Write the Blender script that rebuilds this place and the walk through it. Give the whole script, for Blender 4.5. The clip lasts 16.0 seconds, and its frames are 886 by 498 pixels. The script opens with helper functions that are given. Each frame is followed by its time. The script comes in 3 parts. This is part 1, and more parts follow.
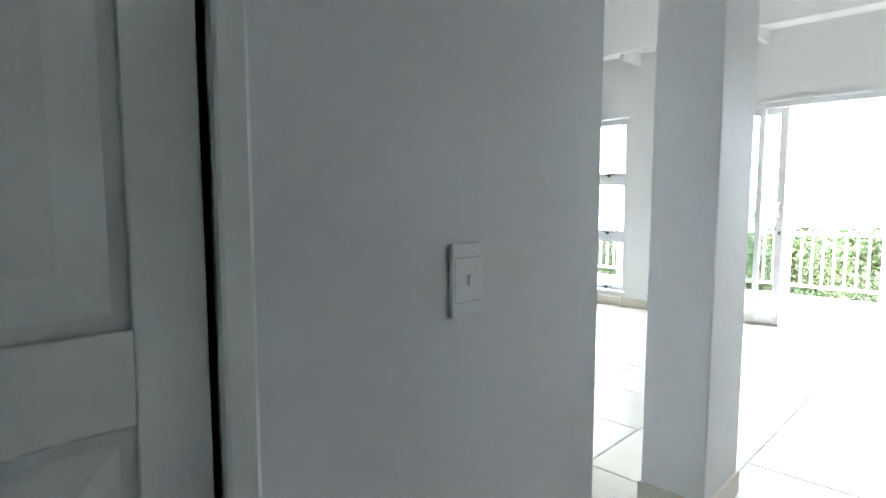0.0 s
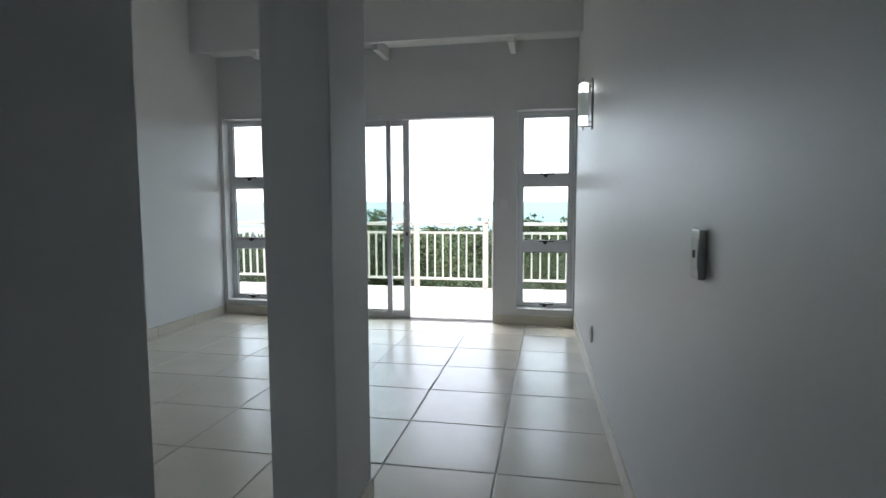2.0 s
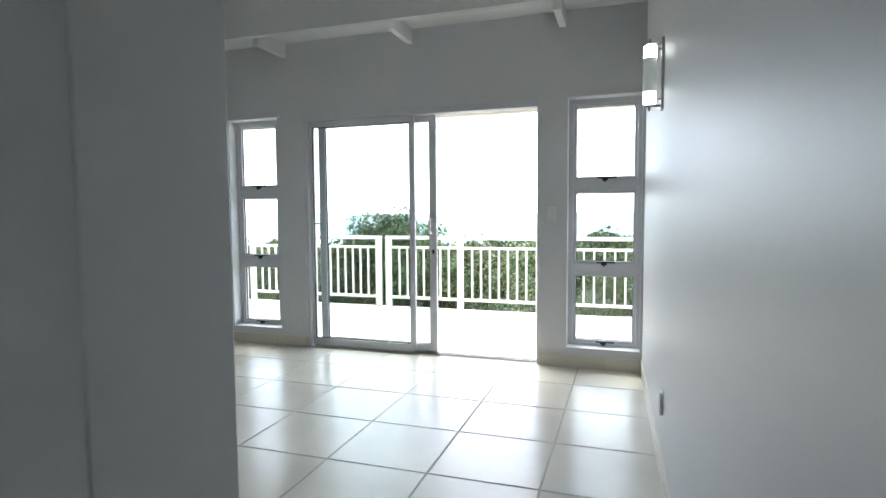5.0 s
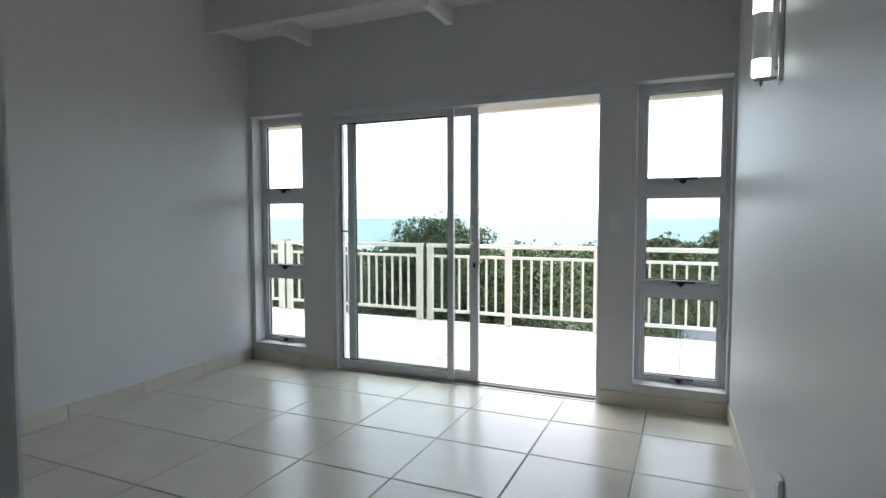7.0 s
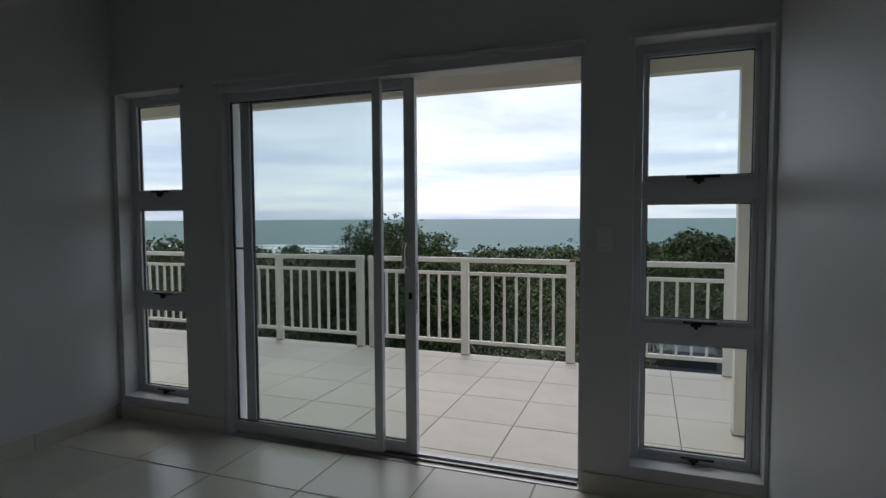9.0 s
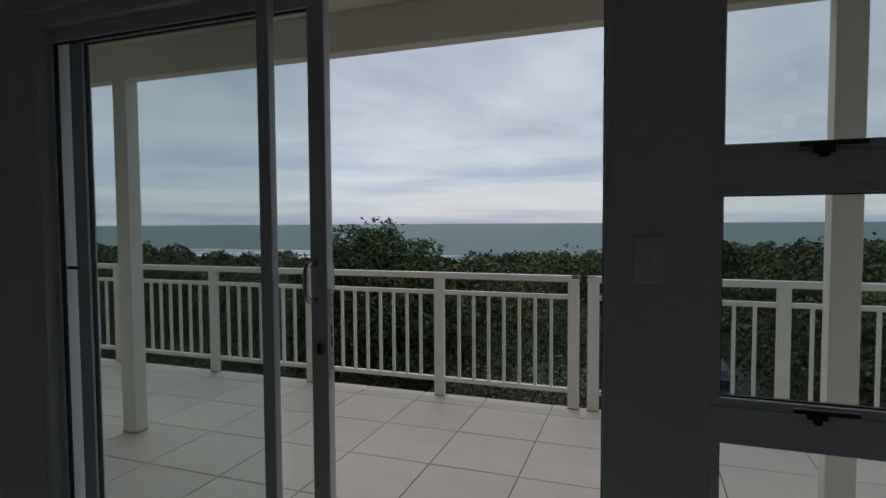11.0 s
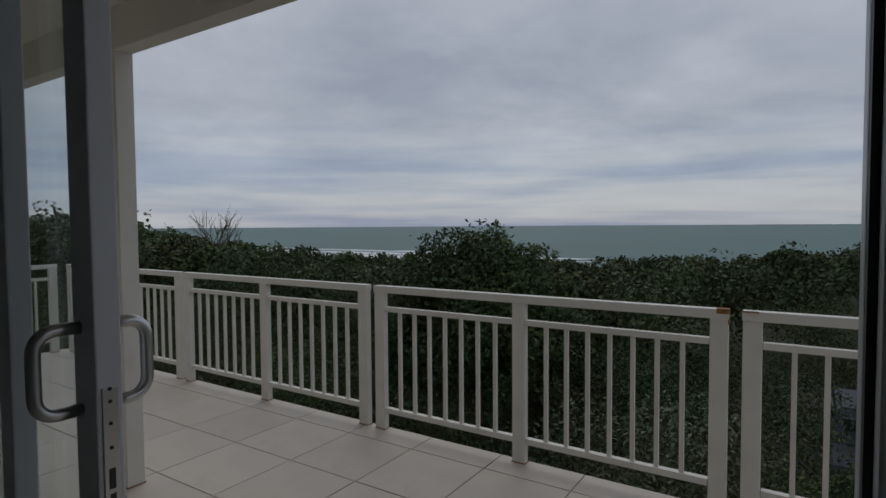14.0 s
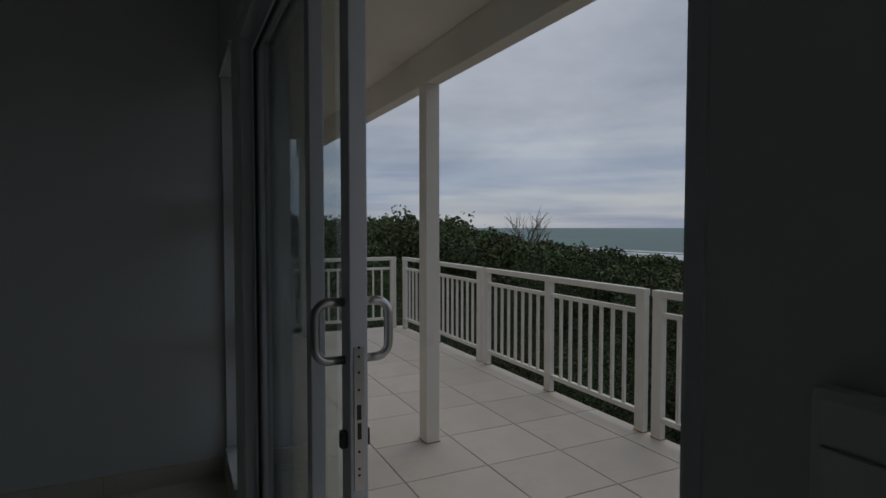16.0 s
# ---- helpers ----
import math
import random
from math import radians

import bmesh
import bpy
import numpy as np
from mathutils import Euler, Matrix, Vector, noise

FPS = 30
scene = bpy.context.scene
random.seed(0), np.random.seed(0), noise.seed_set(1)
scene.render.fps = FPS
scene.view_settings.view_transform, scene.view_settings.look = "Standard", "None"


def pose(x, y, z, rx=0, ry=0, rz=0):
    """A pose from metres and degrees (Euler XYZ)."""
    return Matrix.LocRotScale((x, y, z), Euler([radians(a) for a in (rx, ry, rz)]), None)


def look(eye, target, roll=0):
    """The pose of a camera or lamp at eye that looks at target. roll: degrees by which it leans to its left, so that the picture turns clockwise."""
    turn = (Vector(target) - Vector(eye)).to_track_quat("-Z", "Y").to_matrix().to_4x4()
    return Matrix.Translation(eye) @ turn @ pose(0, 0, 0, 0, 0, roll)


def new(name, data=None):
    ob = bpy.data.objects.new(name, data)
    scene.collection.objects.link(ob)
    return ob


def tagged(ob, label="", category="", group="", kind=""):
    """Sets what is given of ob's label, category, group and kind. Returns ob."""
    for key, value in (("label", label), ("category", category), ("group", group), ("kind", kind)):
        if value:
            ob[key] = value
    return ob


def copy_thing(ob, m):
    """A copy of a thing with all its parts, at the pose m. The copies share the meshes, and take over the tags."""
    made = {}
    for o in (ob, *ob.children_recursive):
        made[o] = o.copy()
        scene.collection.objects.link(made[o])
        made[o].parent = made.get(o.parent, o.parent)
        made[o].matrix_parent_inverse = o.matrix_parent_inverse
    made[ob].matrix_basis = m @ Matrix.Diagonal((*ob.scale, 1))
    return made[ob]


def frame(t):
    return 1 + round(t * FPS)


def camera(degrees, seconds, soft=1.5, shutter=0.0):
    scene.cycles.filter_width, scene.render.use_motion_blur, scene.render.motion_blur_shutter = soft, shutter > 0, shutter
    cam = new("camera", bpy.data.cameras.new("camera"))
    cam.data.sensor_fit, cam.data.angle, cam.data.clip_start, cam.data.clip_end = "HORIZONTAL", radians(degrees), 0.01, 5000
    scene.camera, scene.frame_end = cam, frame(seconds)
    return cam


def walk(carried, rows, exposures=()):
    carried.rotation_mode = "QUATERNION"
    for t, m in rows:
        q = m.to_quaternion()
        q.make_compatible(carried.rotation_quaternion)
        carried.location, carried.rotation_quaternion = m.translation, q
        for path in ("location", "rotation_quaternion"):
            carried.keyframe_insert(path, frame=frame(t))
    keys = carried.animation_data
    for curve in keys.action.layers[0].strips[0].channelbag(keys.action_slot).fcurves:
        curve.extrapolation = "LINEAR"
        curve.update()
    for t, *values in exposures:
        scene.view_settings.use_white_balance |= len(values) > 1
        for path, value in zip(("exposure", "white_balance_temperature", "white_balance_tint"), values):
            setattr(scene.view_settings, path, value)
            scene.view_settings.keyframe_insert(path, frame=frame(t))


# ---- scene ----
cam = camera(76.9, 16.0)
PATH = [
    (0, (0.492, -5.789, 1.218), (-0.911, -4.376, 1.031), 0.0),
    (0.5, (0.508, -5.794, 1.22), (-0.639, -4.165, 1.041), 0.3),
    (1, (0.508, -5.696, 1.22), (-0.38, -3.913, 1.045), 0.1),
    (1.5, (0.482, -5.599, 1.223), (-0.135, -3.705, 1.047), 0.1),
    (2, (0.497, -5.458, 1.218), (0.123, -3.501, 1.045), -0.2),
    (2.5, (0.538, -5.241, 1.216), (0.315, -3.26, 1.045), -0.3),
    (3, (0.566, -5.035, 1.194), (0.4, -3.049, 1.028), -0.6),
    (3.5, (0.601, -4.819, 1.199), (0.444, -2.832, 1.042), -0.8),
    (4, (0.629, -4.636, 1.195), (0.447, -2.65, 1.05), -0.9),
    (4.5, (0.608, -4.47, 1.175), (0.239, -2.508, 1.054), -0.7),
    (5, (0.618, -4.385, 1.21), (-0.006, -2.489, 1.08), -0.4),
    (7.5, (0.418, -3.492, 1.249), (-0.383, -1.663, 1.135), -0.1),
    (8, (0.344, -3.216, 1.271), (-0.451, -1.385, 1.158), -0.1),
    (8.5, (0.278, -2.956, 1.272), (-0.437, -1.092, 1.16), -0.3),
    (9, (0.244, -2.64, 1.293), (-0.443, -0.765, 1.182), -0.3),
    (9.5, (0.193, -2.342, 1.301), (-0.484, -0.464, 1.194), -0.3),
    (10, (0.132, -2.075, 1.298), (-0.528, -0.19, 1.199), -0.4),
    (12.5, (-0.056, -0.691, 1.272), (-0.813, 1.158, 1.185), -0.3),
    (13, (-0.094, -0.528, 1.298), (-0.899, 1.3, 1.209), -0.4),
    (13.5, (-0.101, -0.393, 1.292), (-0.982, 1.399, 1.206), -0.5),
    (14, (-0.076, -0.304, 1.3), (-1.166, 1.366, 1.215), -0.4),
    (14.5, (-0.036, -0.276, 1.302), (-1.334, 1.236, 1.22), -0.3),
    (15, (0.000, -0.277, 1.306), (-1.486, 1.055, 1.224), -0.2),
    (15.5, (0.067, -0.267, 1.314), (-1.574, 0.878, 1.234), -0.1),
    (16, (0.158, -0.233, 1.31), (-1.655, 0.642, 1.23), -0.0),
]
# exposures: the clip's camera starts bright and settles on the view outside
walk(cam, [(t, look(eye, target, roll)) for t, eye, target, roll in PATH],
     [(0.0, 4.55), (0.5, 2.35), (1.0, 1.9), (1.5, 1.9), (2.0, 2.1), (2.5, 2.4), (3.0, 2.7), (3.5, 2.9), (4.0, 2.95), (5.0, 2.75), (7.5, 1.55),
      (8.0, 1.1), (8.5, 0.55), (9.0, -0.1), (9.5, -0.32), (10.0, -0.48), (12.5, -1.33), (14.0, -1.36), (16.0, -1.42)])

# ---------------------------------------------------------------- world and sun
world = bpy.data.worlds.new("sky")
scene.world = world
world.use_nodes = True
wn, wl = world.node_tree.nodes, world.node_tree.links
wn.clear()


def wnode(kind, **kw):
    n = wn.new(kind)
    for k, v in kw.items():
        n.inputs[k].default_value = v
    return n


w_out = wn.new("ShaderNodeOutputWorld")
w_tc = wn.new("ShaderNodeTexCoord")
w_sky = wn.new("ShaderNodeTexSky")
w_sky.sky_type, w_sky.sun_disc = "NISHITA", False
w_sky.sun_elevation, w_sky.sun_rotation = radians(52), radians(-30)
# cloud layer: the direction projected on to a flat sheet overhead, so that bands close up towards the horizon
w_sep = wn.new("ShaderNodeSeparateXYZ")
wl.new(w_tc.outputs["Generated"], w_sep.inputs[0])
w_h = wn.new("ShaderNodeMath"); w_h.operation = "MAXIMUM"; w_h.inputs[1].default_value = 0.0
wl.new(w_sep.outputs["Z"], w_h.inputs[0])
w_h2 = wn.new("ShaderNodeMath"); w_h2.operation = "ADD"; w_h2.inputs[1].default_value = 0.15
wl.new(w_h.outputs[0], w_h2.inputs[0])
w_px = wn.new("ShaderNodeMath"); w_px.operation = "DIVIDE"
w_py = wn.new("ShaderNodeMath"); w_py.operation = "DIVIDE"
wl.new(w_sep.outputs["X"], w_px.inputs[0]); wl.new(w_h2.outputs[0], w_px.inputs[1])
wl.new(w_sep.outputs["Y"], w_py.inputs[0]); wl.new(w_h2.outputs[0], w_py.inputs[1])
w_com = wn.new("ShaderNodeCombineXYZ")
wl.new(w_px.outputs[0], w_com.inputs[0]); wl.new(w_py.outputs[0], w_com.inputs[1])
w_n1 = wnode("ShaderNodeTexNoise", Scale=0.75, Detail=6.0, Roughness=0.55, Distortion=0.25)
w_n2 = wnode("ShaderNodeTexNoise", Scale=2.2, Detail=5.0, Roughness=0.5, Distortion=0.4)
wl.new(w_com.outputs[0], w_n1.inputs["Vector"]); wl.new(w_com.outputs[0], w_n2.inputs["Vector"])
w_r1 = wn.new("ShaderNodeValToRGB")
w_r1.color_ramp.elements[0].position, w_r1.color_ramp.elements[0].color = 0.38, (0.66, 0.72, 0.85, 1)
w_r1.color_ramp.elements[1].position, w_r1.color_ramp.elements[1].color = 0.63, (1.06, 1.11, 1.21, 1)
wl.new(w_n1.outputs["Fac"], w_r1.inputs[0])
w_r2 = wn.new("ShaderNodeValToRGB")
w_r2.color_ramp.elements[0].position, w_r2.color_ramp.elements[0].color = 0.30, (0.93, 0.935, 0.95, 1)
w_r2.color_ramp.elements[1].position, w_r2.color_ramp.elements[1].color = 0.70, (1.05, 1.05, 1.05, 1)
wl.new(w_n2.outputs["Fac"], w_r2.inputs[0])
w_mul = wn.new("ShaderNodeMixRGB"); w_mul.blend_type = "MULTIPLY"; w_mul.inputs[0].default_value = 1
wl.new(w_r1.outputs[0], w_mul.inputs[1]); wl.new(w_r2.outputs[0], w_mul.inputs[2])
# long thin streaks of cloud and blue low over the sea
w_map = wn.new("ShaderNodeMapping"); w_map.inputs["Scale"].default_value = (1.0, 1.0, 15.0)
wl.new(w_tc.outputs["Generated"], w_map.inputs["Vector"])
w_n3 = wnode("ShaderNodeTexNoise", Scale=1.6, Detail=4.0, Roughness=0.5, Distortion=0.2)
wl.new(w_map.outputs[0], w_n3.inputs["Vector"])
w_r3 = wn.new("ShaderNodeValToRGB")
w_r3.color_ramp.elements[0].position, w_r3.color_ramp.elements[0].color = 0.42, (0.40, 0.56, 0.92, 1)
w_r3.color_ramp.elements[1].position, w_r3.color_ramp.elements[1].color = 0.60, (1.02, 1.09, 1.20, 1)
wl.new(w_n3.outputs["Fac"], w_r3.inputs[0])
w_low = wn.new("ShaderNodeMapRange")
w_low.inputs["From Min"].default_value, w_low.inputs["From Max"].default_value = 0.05, 0.19
w_low.inputs["To Min"].default_value, w_low.inputs["To Max"].default_value = 0.72, 0.0
wl.new(w_sep.outputs["Z"], w_low.inputs["Value"])
w_mix = wn.new("ShaderNodeMixRGB")
wl.new(w_low.outputs[0], w_mix.inputs[0]); wl.new(w_mul.outputs[0], w_mix.inputs[1]); wl.new(w_r3.outputs[0], w_mix.inputs[2])
w_b1 = wn.new("ShaderNodeBackground"); w_b1.inputs["Strength"].default_value = 0.03
w_b2 = wn.new("ShaderNodeBackground"); w_b2.inputs["Strength"].default_value = 0.95
w_add = wn.new("ShaderNodeAddShader")
wl.new(w_sky.outputs[0], w_b1.inputs["Color"]); wl.new(w_mix.outputs[0], w_b2.inputs["Color"])
wl.new(w_b1.outputs[0], w_add.inputs[0]); wl.new(w_b2.outputs[0], w_add.inputs[1])
wl.new(w_add.outputs[0], w_out.inputs[0])

sun_data = bpy.data.lights.new("sun", "SUN")
sun_data.energy, sun_data.angle, sun_data.color = 0.9, radians(28), (1.0, 0.96, 0.9)
sun = new("sun", sun_data)
sun.matrix_world = look((-15, 26, 38), (0, 0, 0))


# ---------------------------------------------------------------- materials
def mat(name, color, rough=0.6, metal=0.0, var=0.06, scale=3.0, fine=60.0, bump=0.05, per_object=0.0, spec=0.5, stain=None, stain_scale=1.5, stain_lo=0.55):
    """Principled surface: colour varied at two scales, fine relief, optional stains."""
    m = bpy.data.materials.new(name)
    m.use_nodes = True
    n, l = m.node_tree.nodes, m.node_tree.links
    b = n["Principled BSDF"]
    b.inputs["Metallic"].default_value = metal
    b.inputs["Specular IOR Level"].default_value = spec
    tc = n.new("ShaderNodeTexCoord")
    a = n.new("ShaderNodeTexNoise"); a.inputs["Scale"].default_value = scale; a.inputs["Detail"].default_value = 5
    f = n.new("ShaderNodeTexNoise"); f.inputs["Scale"].default_value = fine; f.inputs["Detail"].default_value = 3
    l.new(tc.outputs["Object"], a.inputs["Vector"]); l.new(tc.outputs["Object"], f.inputs["Vector"])
    r = n.new("ShaderNodeValToRGB")
    r.color_ramp.elements[0].position, r.color_ramp.elements[1].position = 0.3, 0.7
    r.color_ramp.elements[0].color = (*[c * (1 - var) for c in color], 1)
    r.color_ramp.elements[1].color = (*[min(1, c * (1 + var)) for c in color], 1)
    l.new(a.outputs["Fac"], r.inputs[0])
    out = r.outputs[0]
    if stain:
        s = n.new("ShaderNodeTexNoise"); s.inputs["Scale"].default_value = stain_scale; s.inputs["Detail"].default_value = 8; s.inputs["Roughness"].default_value = 0.65
        l.new(tc.outputs["Object"], s.inputs["Vector"])
        mr = n.new("ShaderNodeMapRange"); mr.inputs["From Min"].default_value = stain_lo; mr.inputs["From Max"].default_value = stain_lo + 0.2
        mr.inputs["To Max"].default_value = 0.7
        l.new(s.outputs["Fac"], mr.inputs["Value"])
        mx = n.new("ShaderNodeMixRGB"); mx.inputs[2].default_value = (*stain, 1)
        l.new(mr.outputs[0], mx.inputs[0]); l.new(out, mx.inputs[1])
        out = mx.outputs[0]
    if per_object:
        oi = n.new("ShaderNodeObjectInfo")
        mr2 = n.new("ShaderNodeMapRange"); mr2.inputs["To Min"].default_value = 1 - per_object; mr2.inputs["To Max"].default_value = 1 + per_object
        l.new(oi.outputs["Random"], mr2.inputs["Value"])
        hs = n.new("ShaderNodeHueSaturation")
        l.new(mr2.outputs[0], hs.inputs["Value"]); l.new(out, hs.inputs["Color"])
        out = hs.outputs[0]
    l.new(out, b.inputs["Base Color"])
    rr = n.new("ShaderNodeMapRange"); rr.inputs["To Min"].default_value = max(0.02, rough - 0.06); rr.inputs["To Max"].default_value = min(1, rough + 0.06)
    l.new(a.outputs["Fac"], rr.inputs["Value"]); l.new(rr.outputs[0], b.inputs["Roughness"])
    bp = n.new("ShaderNodeBump"); bp.inputs["Strength"].default_value = bump; bp.inputs["Distance"].default_value = 0.01
    l.new(f.outputs["Fac"], bp.inputs["Height"]); l.new(bp.outputs[0], b.inputs["Normal"])
    return m


def glass_mat():
    m = bpy.data.materials.new("window_glass")
    m.use_nodes = True
    n, l = m.node_tree.nodes, m.node_tree.links
    n.clear()
    o = n.new("ShaderNodeOutputMaterial")
    t = n.new("ShaderNodeBsdfTransparent"); t.inputs[0].default_value = (0.92, 0.95, 0.945, 1)
    g = n.new("ShaderNodeBsdfGlossy"); g.inputs["Roughness"].default_value = 0.01
    f = n.new("ShaderNodeLayerWeight"); f.inputs[0].default_value = 0.5
    pw = n.new("ShaderNodeMath"); pw.operation = "POWER"; pw.inputs[1].default_value = 5
    l.new(f.outputs["Facing"], pw.inputs[0])
    ma = n.new("ShaderNodeMath"); ma.operation = "MULTIPLY_ADD"; ma.inputs[1].default_value = 0.9; ma.inputs[2].default_value = 0.04
    l.new(pw.outputs[0], ma.inputs[0])
    x = n.new("ShaderNodeMixShader")
    l.new(ma.outputs[0], x.inputs[0]); l.new(t.outputs[0], x.inputs[1]); l.new(g.outputs[0], x.inputs[2]); l.new(x.outputs[0], o.inputs[0])
    return m


def leaf_mat(name, dark, light):
    m = bpy.data.materials.new(name)
    m.use_nodes = True
    n, l = m.node_tree.nodes, m.node_tree.links
    b = n["Principled BSDF"]
    ge = n.new("ShaderNodeNewGeometry")
    r = n.new("ShaderNodeValToRGB")
    r.color_ramp.elements[0].color, r.color_ramp.elements[1].color = (*dark, 1), (*light, 1)
    l.new(ge.outputs["Random Per Island"], r.inputs[0])
    tc = n.new("ShaderNodeTexCoord")
    a = n.new("ShaderNodeTexNoise"); a.inputs["Scale"].default_value = 0.35; a.inputs["Detail"].default_value = 4
    l.new(tc.outputs["Object"], a.inputs["Vector"])
    mr = n.new("ShaderNodeMapRange"); mr.inputs["From Min"].default_value = 0.3; mr.inputs["From Max"].default_value = 0.7
    mr.inputs["To Min"].default_value = 0.45; mr.inputs["To Max"].default_value = 1.6
    l.new(a.outputs["Fac"], mr.inputs["Value"])
    a2 = n.new("ShaderNodeTexNoise"); a2.inputs["Scale"].default_value = 0.8; a2.inputs["Detail"].default_value = 2
    l.new(tc.outputs["Object"], a2.inputs["Vector"])
    mh = n.new("ShaderNodeMapRange"); mh.inputs["From Min"].default_value = 0.3; mh.inputs["From Max"].default_value = 0.7
    mh.inputs["To Min"].default_value = 0.44; mh.inputs["To Max"].default_value = 0.53
    l.new(a2.outputs["Fac"], mh.inputs["Value"])
    hs = n.new("ShaderNodeHueSaturation"); l.new(mr.outputs[0], hs.inputs["Value"]); l.new(mh.outputs[0], hs.inputs["Hue"]); l.new(r.outputs[0], hs.inputs["Color"])
    l.new(hs.outputs[0], b.inputs["Base Color"])
    b.inputs["Roughness"].default_value = 0.6
    b.inputs["Specular IOR Level"].default_value = 0.25
    return m


def sea_mat():
    m = mat("sea_water", (0.05, 0.135, 0.125), 0.5, var=0.25, scale=0.006, fine=0.35, bump=0.6, spec=0.3)
    return m


def glow_mat(name, color, strength):
    m = bpy.data.materials.new(name)
    m.use_nodes = True
    b = m.node_tree.nodes["Principled BSDF"]
    b.inputs["Base Color"].default_value = (*color, 1)
    b.inputs["Emission Color"].default_value = (*color, 1)
    b.inputs["Emission Strength"].default_value = strength
    b.inputs["Roughness"].default_value = 0.15
    return m


PAINT = mat("blue_grey_wall_paint", (0.685, 0.69, 0.695), 0.45, var=0.02, scale=1.2, fine=140, bump=0.012, spec=0.45)
PAINT_CEIL = mat("white_ceiling_paint", (0.78, 0.78, 0.77), 0.7, var=0.02, bump=0.05)
PAINT_OUT = mat("cream_outdoor_paint", (0.74, 0.70, 0.62), 0.6, var=0.05, scale=2, fine=70, bump=0.1, stain=(0.5, 0.47, 0.4), stain_lo=0.62)
TILE = mat("cream_gloss_tile", (0.71, 0.67, 0.575), 0.25, var=0.05, scale=2.2, fine=14, bump=0.035, per_object=0.03)
GROUT = mat("grey_grout", (0.40, 0.38, 0.345), 0.9, var=0.15, scale=6, bump=0.2)
SKIRT = mat("cream_skirting_tile", (0.66, 0.62, 0.53), 0.3, var=0.04, per_object=0.03)
DECK = mat("beige_deck_tile", (0.60, 0.535, 0.455), 0.5, var=0.07, scale=2.5, fine=45, bump=0.06, per_object=0.04, stain=(0.46, 0.39, 0.31), stain_lo=0.55)
DECK_GROUT = mat("dark_deck_grout", (0.13, 0.12, 0.11), 0.95, var=0.3, scale=7, bump=0.2)
ALU = mat("white_coated_aluminium", (0.66, 0.67, 0.70), 0.38, var=0.03, fine=120, bump=0.02)
STEEL = mat("brushed_steel", (0.56, 0.55, 0.54), 0.3, metal=1.0, var=0.08, scale=8, fine=180, bump=0.03)
RUBBER = mat("black_rubber", (0.02, 0.02, 0.022), 0.6, var=0.1)
BLACK = mat("black_plastic", (0.025, 0.025, 0.028), 0.45, var=0.1)
RAIL = mat("white_rail_paint", (0.78, 0.75, 0.685), 0.42, var=0.05, scale=5, fine=80, bump=0.06, stain=(0.50, 0.42, 0.30), stain_scale=3.0, stain_lo=0.68)
RUST = mat("rust_stain", (0.33, 0.16, 0.06), 0.9, var=0.4, scale=30, bump=0.3)
PLASTIC = mat("white_switch_plastic", (0.78, 0.79, 0.79), 0.22, var=0.02, bump=0.01)
DOOR_PAINT = mat("white_door_enamel", (0.70, 0.72, 0.69), 0.35, var=0.03, scale=2, fine=50, bump=0.05)
CONCRETE = mat("grey_concrete", (0.27, 0.26, 0.24), 0.9, var=0.15, scale=2, bump=0.3)
BARK = mat("grey_brown_bark", (0.12, 0.095, 0.07), 0.9, var=0.3, scale=10, fine=40, bump=0.6)
SOIL = mat("dark_scrub_soil", (0.035, 0.042, 0.022), 0.95, var=0.45, scale=0.6, fine=6, bump=0.6)
SAND = mat("pale_beach_sand", (0.42, 0.38, 0.31), 0.95, var=0.1, scale=0.2, fine=3)
FOAM = mat("white_sea_foam", (0.75, 0.78, 0.78), 0.7, var=0.1, scale=0.5, fine=3, bump=0.3)
SEA = sea_mat()
GLASS = glass_mat()
LEAF = leaf_mat("dark_glossy_leaves", (0.024, 0.044, 0.014), (0.072, 0.108, 0.040))
LEAF_PALE = leaf_mat("grey_green_leaves", (0.070, 0.098, 0.050), (0.150, 0.180, 0.105))
LEAF_B = leaf_mat("olive_leaves", (0.028, 0.048, 0.016), (0.090, 0.115, 0.042))
LEAF_FAR = leaf_mat("far_scrub_leaves", (0.036, 0.056, 0.020), (0.076, 0.106, 0.038))
LAMP_GLASS = glow_mat("lit_frosted_glass", (0.50, 0.55, 0.54), 0.04)
LAMP_BULB = glow_mat("lit_bulb_end", (0.92, 1.0, 0.99), 1.0)
CAR_PAINT = mat("dark_blue_car_paint", (0.022, 0.026, 0.036), 0.42, var=0.1, spec=0.25)
CAR_GLASS = mat("dark_car_glass", (0.03, 0.035, 0.04), 0.3, var=0.1, spec=0.2)
ASPHALT = mat("grey_asphalt", (0.055, 0.055, 0.055), 0.9, var=0.2, bump=0.3)


# ---------------------------------------------------------------- building helpers
def add_box(bm, x0, x1, y0, y1, z0, z1, bevel=0.0):
    ret = bmesh.ops.create_cube(bm, size=1.0, matrix=Matrix.LocRotScale(((x0 + x1) / 2, (y0 + y1) / 2, (z0 + z1) / 2), None, (x1 - x0, y1 - y0, z1 - z0)))
    if bevel:
        edges = list({e for v in ret["verts"] for e in v.link_edges})
        bmesh.ops.bevel(bm, geom=edges, offset=bevel, segments=2, affect="EDGES", profile=0.6)
    return bm


def box(x0, x1, y0, y1, z0, z1, bevel=0.0):
    return add_box(bmesh.new(), x0, x1, y0, y1, z0, z1, bevel)


def boxes(*rows, bevel=0.0):
    bm = bmesh.new()
    for r in rows:
        add_box(bm, *r, bevel)
    return bm


def mesh_of(name, bm, material):
    me = bpy.data.meshes.new(name)
    bm.to_mesh(me)
    bm.free()
    me.materials.append(material)
    return me


